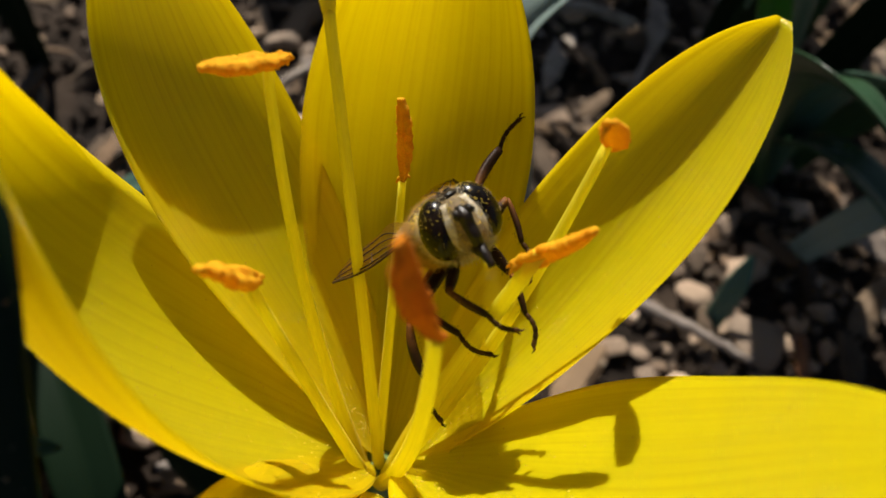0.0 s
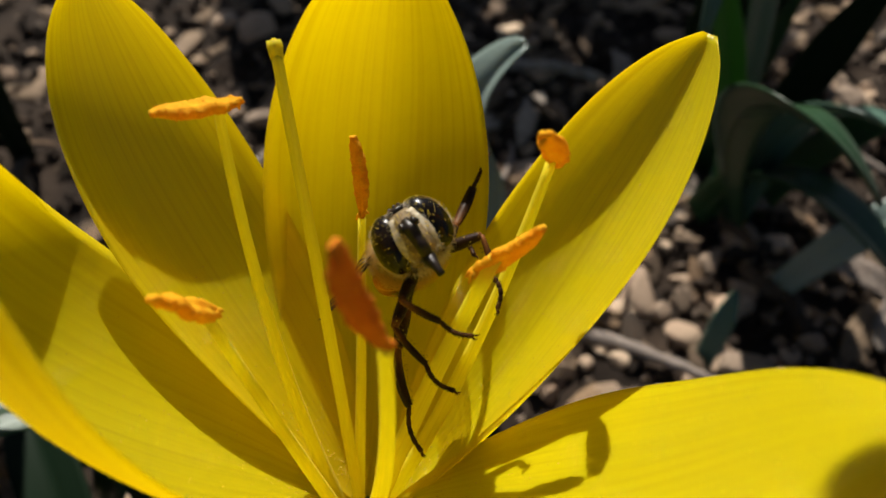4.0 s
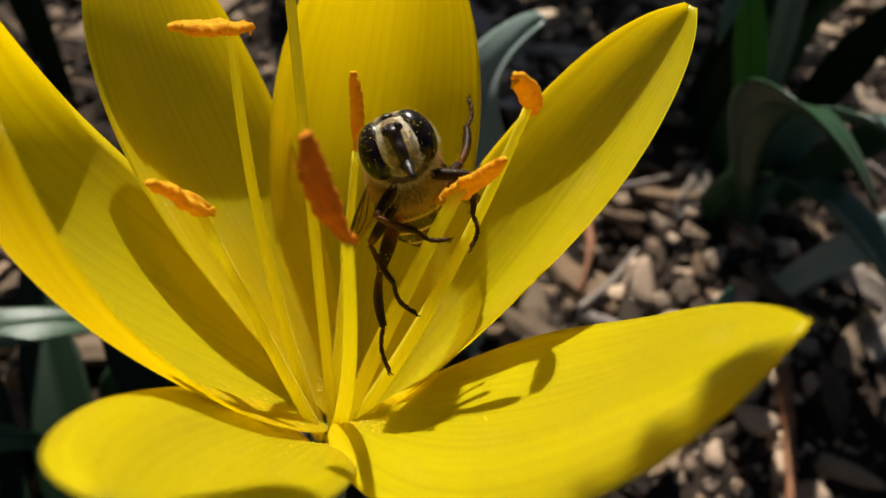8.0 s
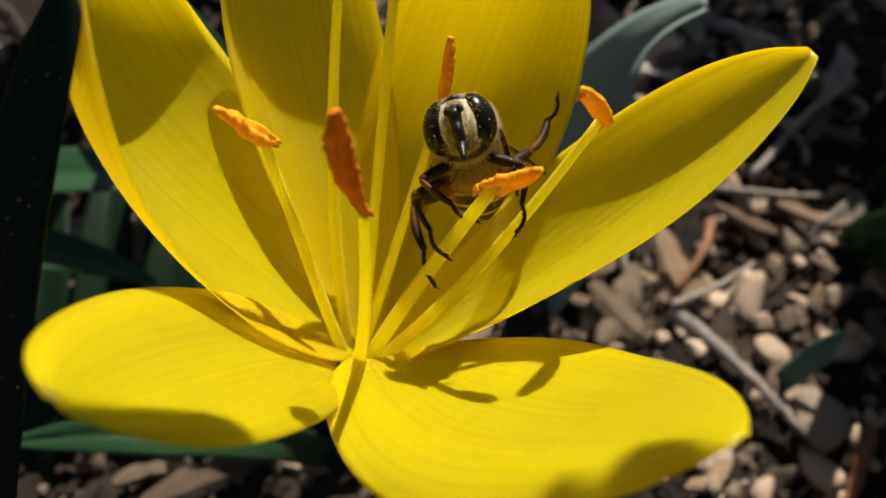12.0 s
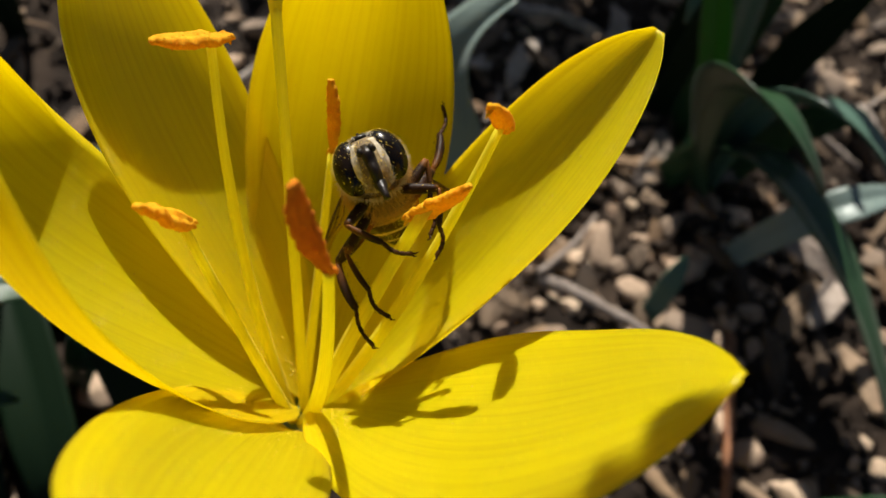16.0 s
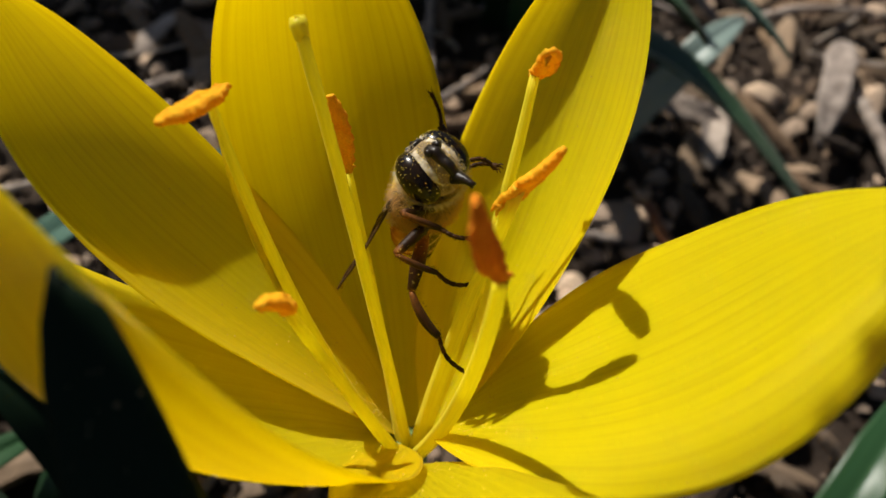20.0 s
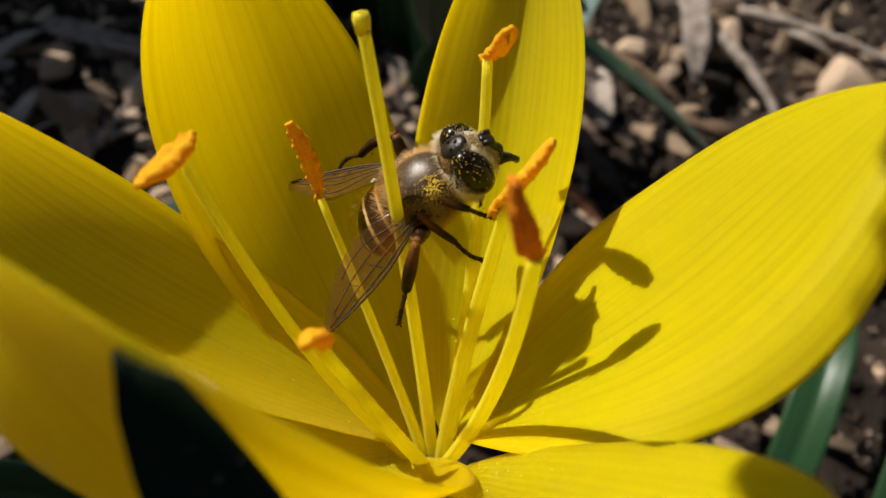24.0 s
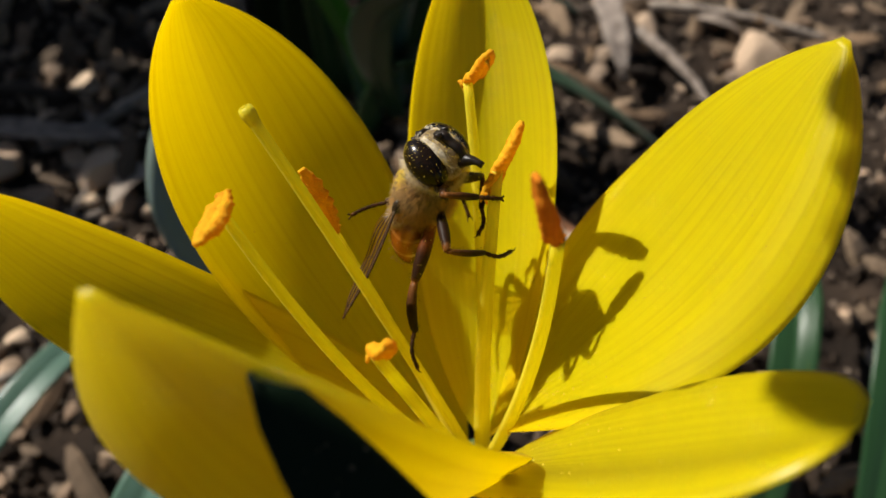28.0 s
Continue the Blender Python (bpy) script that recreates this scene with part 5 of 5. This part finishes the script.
# ---- what moves ----
FLY_ROWS = [
    (0, -0.00204, 0.00611, 0.10273, 13.1, -59.5, -43.6),
    (2, -0.00216, 0.00713, 0.10190, 22.5, -65.6, -52.6),
    (4.5, -0.00157, 0.00709, 0.10345, 18.5, -66.9, -59.0),
    (5, -0.00080, 0.00574, 0.10499, 68.4, -81.6, -124.9),
    (6, -0.00065, 0.00438, 0.10627, 51.7, -80.4, -107.7),
    (7, -0.00090, 0.00646, 0.10437, 48.8, -80.2, -111.7),
    (8, -0.00041, 0.00574, 0.10536, 75.6, -80.4, -127.9),
    (9.5, -0.00086, 0.00654, 0.10418, 81.1, -78.8, -129.6),
    (11, -0.00115, 0.00756, 0.10273, 83.3, -75.3, -131.3),
    (14.5, -0.00076, 0.00609, 0.10436, 107.1, -79.9, -148.7),
    (15.5, -0.00083, 0.00719, 0.10343, 79.3, -76.0, -126.8),
    (17, -0.00080, 0.00444, 0.10675, 67.8, -81.3, -128.9),
    (18, -0.00145, 0.00586, 0.10489, 7.3, -83.8, -63.5),
    (20, -0.00068, 0.00720, 0.10161, -16.3, -82.4, -40.8),
    (20.5, 0.00118, 0.00283, 0.10462, -8.4, -51.5, -26.3),
    (21, -0.00012, 0.00236, 0.10532, -3.6, -57.4, -16.9),
    (21.5, 0.00006, 0.00475, 0.10279, -4.1, -55.9, -13.2),
    (23.5, -0.00050, 0.00568, 0.10534, -5.7, -46.8, -11.7),
    (24, 0.00072, 0.00630, 0.10361, 2.9, -36.7, -11.3),
    (24.5, 0.00042, 0.00640, 0.10547, 3.0, -41.9, -10.9),
    (25, 0.00115, 0.00389, 0.10349, 12.7, -20.6, -31.7),
    (25.5, 0.00015, 0.00707, 0.10235, -14.7, -69.3, -22.1),
    (26, 0.00106, 0.00847, 0.10334, -47.7, -70.2, -11.4),
    (27, 0.00086, 0.00821, 0.10374, -48.8, -67.0, -7.8),
    (28, 0.00073, 0.00753, 0.10473, -50.0, -69.6, -10.7),
]
HEAD_ROWS = [
    (0, -11.0, -1.6, -8.0),
    (2, -9.0, -1.2, -7.8),
    (4.5, -5.8, 9.6, -12.5),
    (5, 1.8, 22.1, 3.6),
    (6, 0.2, 19.4, -2.0),
    (7, 8.4, 19.9, -1.0),
    (8, -0.7, 21.9, -5.0),
    (9.5, -0.2, 17.0, 0.3),
    (11, -0.6, 19.5, -2.4),
    (14.5, -0.5, 19.2, -2.4),
    (15.5, -0.2, 18.2, -1.2),
    (17, 8.1, 21.1, 5.0),
    (18, -1.4, 17.0, -1.4),
    (20, 5.2, 7.8, -6.1),
    (20.5, 9.9, -11.5, -1.6),
    (21, 5.4, -16.8, 0.1),
    (21.5, 4.8, -10.9, 4.1),
    (23.5, -4.8, 12.0, 1.7),
    (24, -5.6, -1.7, 1.5),
    (24.5, -9.0, 6.3, 4.5),
    (25, -6.2, -2.8, 2.2),
    (25.5, -3.1, 29.9, 0.8),
    (26, -9.8, 12.2, -8.9),
    (27, -13.7, 5.7, -12.9),
    (28, -10.6, 8.4, -12.2),
]
STYLE_ROWS = [
    (0, -9.6, -4.4, -1.2),
    (8, -9.6, -4.4, -1.2),
    (11, -9.6, -5.6, -1.2),
    (14.5, -7.2, -4.4, -1.0),
    (17, -3.5, 0.1, -0.5),
    (21, -2.2, 1.4, -0.3),
    (23.5, 0.9, 3.9, 0.3),
    (24, -2.9, 10.8, -0.3),
    (24.5, -0.7, 9.9, 0.2),
    (25, -6.9, 0.4, -1.0),
    (25.5, -12.3, -0.1, -1.8),
    (26, -11.1, 0.6, -1.7),
    (27, -8.5, -1.0, -1.2),
    (28, -6.7, -0.1, -1.0),
]
STAMEN_ROWS = [
    (0, -0.5, 0.7, 0.3),
    (2, -3.0, 1.0, 0.9),
    (5, -1.3, 0.5, 0.4),
    (6, -0.2, 0.1, 0.1),
    (8, -2.3, 0.3, 0.6),
    (9.5, -2.2, -0.2, 0.5),
    (11, -1.0, -0.4, 0.2),
    (14.5, -1.5, -0.4, 0.3),
    (15.5, -1.6, -0.4, 0.4),
    (17, -0.7, -0.6, 0.1),
    (18, -1.1, -0.5, 0.2),
    (20, -0.1, 0.1, 0.0),
    (20.5, 4.3, -1.2, -1.4),
    (21, 3.8, -1.0, -1.2),
    (21.5, 3.7, -1.2, -1.2),
    (23.5, 0.2, 1.0, 0.1),
    (24, 3.5, -1.1, -1.1),
    (24.5, 3.4, -0.4, -1.0),
    (25, 4.1, -0.8, -1.3),
    (25.5, 2.5, -1.3, -0.9),
    (26, -1.9, 0.6, 0.6),
    (27, -2.4, 0.0, 0.6),
    (28, -1.8, -0.1, 0.5),
]
FEET = {
    "hind_right": [(0, 0.9, -6.1, 94.1), (2, 1.4, -5.7, 92.9), (5, 1.1, -7.3, 94.6), (6, 1.3, -7.7, 96.7), (8, 2.1, -7.2, 96.0), (11, 2.4, -2.2, 96.6), (14.5, 2.4, -4.2, 98.3), (15.5, 2.7, -3.8, 96.6), (17, 0.9, -8.2, 98.5), (18, 0.5, -7.2, 96.9), (20, 0.4, -5.8, 93.3), (20.5, -6.4, -2.7, 98.5), (21, -6.0, -4.2, 99.2), (21.5, -5.8, -2.3, 96.2), (23.5, -9.3, -1.3, 97.9), (24, -4.9, -0.7, 96.7), (24.5, -4.6, -2.0, 98.1), (25, -7.6, -1.2, 97.3), (25.5, -6.8, -0.8, 92.1), (26, -6.3, -0.9, 91.6), (27, -7.0, -1.0, 93.1), (28, -7.1, -1.4, 93.8)],
    "middle_right": [(0, 3.6, -2.1, 99.8), (2, 3.7, -1.4, 98.7), (5, 3.3, -3.8, 100.7), (6, 3.1, -4.8, 102.1), (8, 3.3, -4.0, 100.5), (11, 2.9, -1.7, 100.2), (14.5, 2.2, -2.1, 102.9), (15.5, 3.5, -3.4, 100.2), (17, 2.5, -5.8, 103.4), (18, 2.3, -5.1, 101.7), (20, 1.5, -1.0, 99.7), (20.5, 1.3, -2.8, 101.5), (21, 0.6, -4.5, 101.7), (21.5, 1.5, -3.1, 98.9), (23.5, 0.3, -5.6, 99.9), (24, 2.7, -0.3, 100.8), (24.5, 2.3, -0.8, 102.4), (25, 0.6, -2.2, 100.1), (25.5, 5.9, -0.4, 100.2), (26, 5.3, 0.1, 100.1), (27, 4.8, -0.2, 100.7), (28, 4.1, -0.8, 101.7)],
    "front_right": [(0, 5.0, -1.0, 102.7), (2, 4.0, -0.4, 101.6), (5, 4.0, -0.9, 105.1), (6, 4.6, -1.1, 106.9), (8, 4.7, 0.1, 105.6), (11, 3.7, 1.4, 103.9), (14.5, 3.8, -0.2, 105.8), (15.5, 3.8, 0.5, 104.8), (17, 4.3, -1.9, 108.0), (18, 3.6, -0.8, 106.4), (20, 1.6, 1.3, 103.4), (20.5, 2.7, -6.1, 102.2), (21, 0.7, -5.7, 103.3), (21.5, 4.4, -2.5, 102.3), (23.5, 3.1, 0.9, 106.4), (24, 4.5, 0.8, 104.3), (24.5, 3.9, 1.8, 106.7), (25, 3.5, -4.6, 102.3), (25.5, 6.0, 0.1, 103.1), (26, 7.0, 2.3, 106.1), (27, 5.4, 2.3, 106.0), (28, 4.5, 1.5, 106.8)],
    "front_left": [(0, 6.8, -0.6, 100.5), (2, 5.8, 4.2, 101.9), (5, 5.9, 1.4, 104.2), (6, 6.0, 0.5, 105.4), (8, 6.7, 1.5, 103.9), (11, 6.4, 4.1, 101.0), (14.5, 6.7, 2.9, 103.1), (15.5, 6.4, 2.8, 102.4), (17, 5.3, -0.4, 106.6), (18, 4.6, 0.4, 104.9), (20, 5.4, 8.1, 103.4), (20.5, 8.7, -2.0, 101.3), (21, 9.6, 1.4, 104.6), (21.5, 7.3, 2.2, 101.0), (23.5, 4.2, 3.3, 103.3), (24, 5.3, 4.4, 101.8), (24.5, 5.0, 4.5, 103.8), (25, 6.6, -1.2, 100.5), (25.5, 5.1, 1.7, 99.9), (26, 5.9, 3.9, 102.8), (27, 4.1, 2.9, 102.1), (28, 2.8, 2.0, 102.7)],
    "middle_left": [(0, 5.5, 4.6, 101.3), (2, 4.0, 7.4, 101.6), (5, 3.5, 6.5, 105.3), (6, 5.4, 2.2, 104.1), (8, 5.4, 5.8, 104.6), (11, 4.2, 7.5, 101.1), (14.5, 4.4, 7.4, 103.7), (15.5, 4.9, 5.8, 102.1), (17, 5.1, 0.9, 105.0), (18, 5.1, 1.7, 103.3), (20, 6.1, 9.4, 101.9), (21, 5.8, 5.7, 102.7), (23.5, 5.5, 5.7, 100.3), (25, 7.1, 4.5, 99.0), (28, 5.4, 6.5, 98.9)],
    "hind_left": [(0, 1.9, 23.7, 101.2), (2, 1.7, 24.1, 99.8), (5, 2.3, 20.6, 103.1), (6, 2.3, 19.3, 103.9), (8, 2.2, 20.5, 103.0), (11, 1.1, 23.8, 98.9), (14.5, 2.0, 22.3, 100.4), (15.5, 2.0, 22.5, 100.6), (17, 2.3, 19.6, 104.0), (18, 2.3, 21.3, 102.3), (20, 2.9, 23.4, 99.9), (20.5, 2.0, 11.8, 100.5), (21, -2.6, 13.0, 102.5), (21.5, -3.3, 12.5, 97.9), (23.5, -3.7, 14.8, 100.7), (24, -3.6, 15.0, 98.5), (24.5, -3.1, 14.5, 100.1), (25, 7.1, 12.5, 102.0), (25.5, -3.5, 14.2, 98.8), (26, -3.4, 13.5, 98.1), (27, -3.3, 13.3, 98.8), (28, -3.8, 13.0, 99.5)],
}


def foot_at(name, t):
    rows = FEET[name]
    for (t0, *a), (t1, *b) in zip(rows, rows[1:]):
        if t0 <= t <= t1:
            return Vector(a).lerp(Vector(b), (t - t0) / (t1 - t0))
    return Vector(rows[0][1:] if t < rows[0][0] else rows[-1][1:])


def leg_pose(name, body, t):
    """Two-joint reach from the hip to the foothold, the knee held up and out; the poses of thigh and shin."""
    hip, l1, l2, _ = HIPS[name]
    hip = Vector(hip)
    aim = body.inverted() @ (foot_at(name, t) * MM) / (MM * FLY_SIZE) - hip
    far = min(max(aim.length, abs(l1 - l2) + 0.4), (l1 + l2) * 0.985)
    d = aim.normalized()
    out = -1 if "right" in name else 1
    pole = Vector((0.5 if "front" in name else -0.5 if "hind" in name else 0.0, 1.1 * out, 0.5))
    pole = (pole - d * pole.dot(d)).normalized()
    ca = (l1 * l1 + far * far - l2 * l2) / (2 * l1 * far)
    sa = math.sqrt(max(0.0, 1 - ca * ca))
    knee = d * (l1 * ca) + pole * (l1 * sa)

    def frame_along(v):
        x = v.normalized()
        z = (pole - x * pole.dot(x)).normalized()
        return Matrix((x, z.cross(x), z)).transposed()

    a, b = frame_along(knee), frame_along(d * far - knee)
    thigh = Matrix.Translation(hip * MM) @ a.to_4x4()
    shin = Matrix.Translation((l1 * MM, 0, 0)) @ (a.inverted() @ b).to_4x4()
    return thigh, shin


def motions():
    body = [(t, pose(x, y, z, rx, ry, rz)) for t, x, y, z, rx, ry, rz in FLY_ROWS]
    walk(fly, body)
    walk(fly_head, [(t, pose(2.4 * MM, 0, 0.2 * MM, rx, ry, rz)) for t, rx, ry, rz in HEAD_ROWS])
    for name, (thigh, shin, foot) in LEGS.items():
        both = [(t, *leg_pose(name, m, t)) for t, m in body]
        walk(thigh, [(t, a) for t, a, _ in both])
        walk(shin, [(t, b) for t, _, b in both])
        walk(foot, [(t, b) for t, _, b in both])
    walk(style, [(t, pose(0, 0, 0, rx, ry, rz)) for t, rx, ry, rz in STYLE_ROWS])
    walk(stamens[3], [(t, pose(0, 0, 0, rx, ry, rz)) for t, rx, ry, rz in STAMEN_ROWS])


motions()
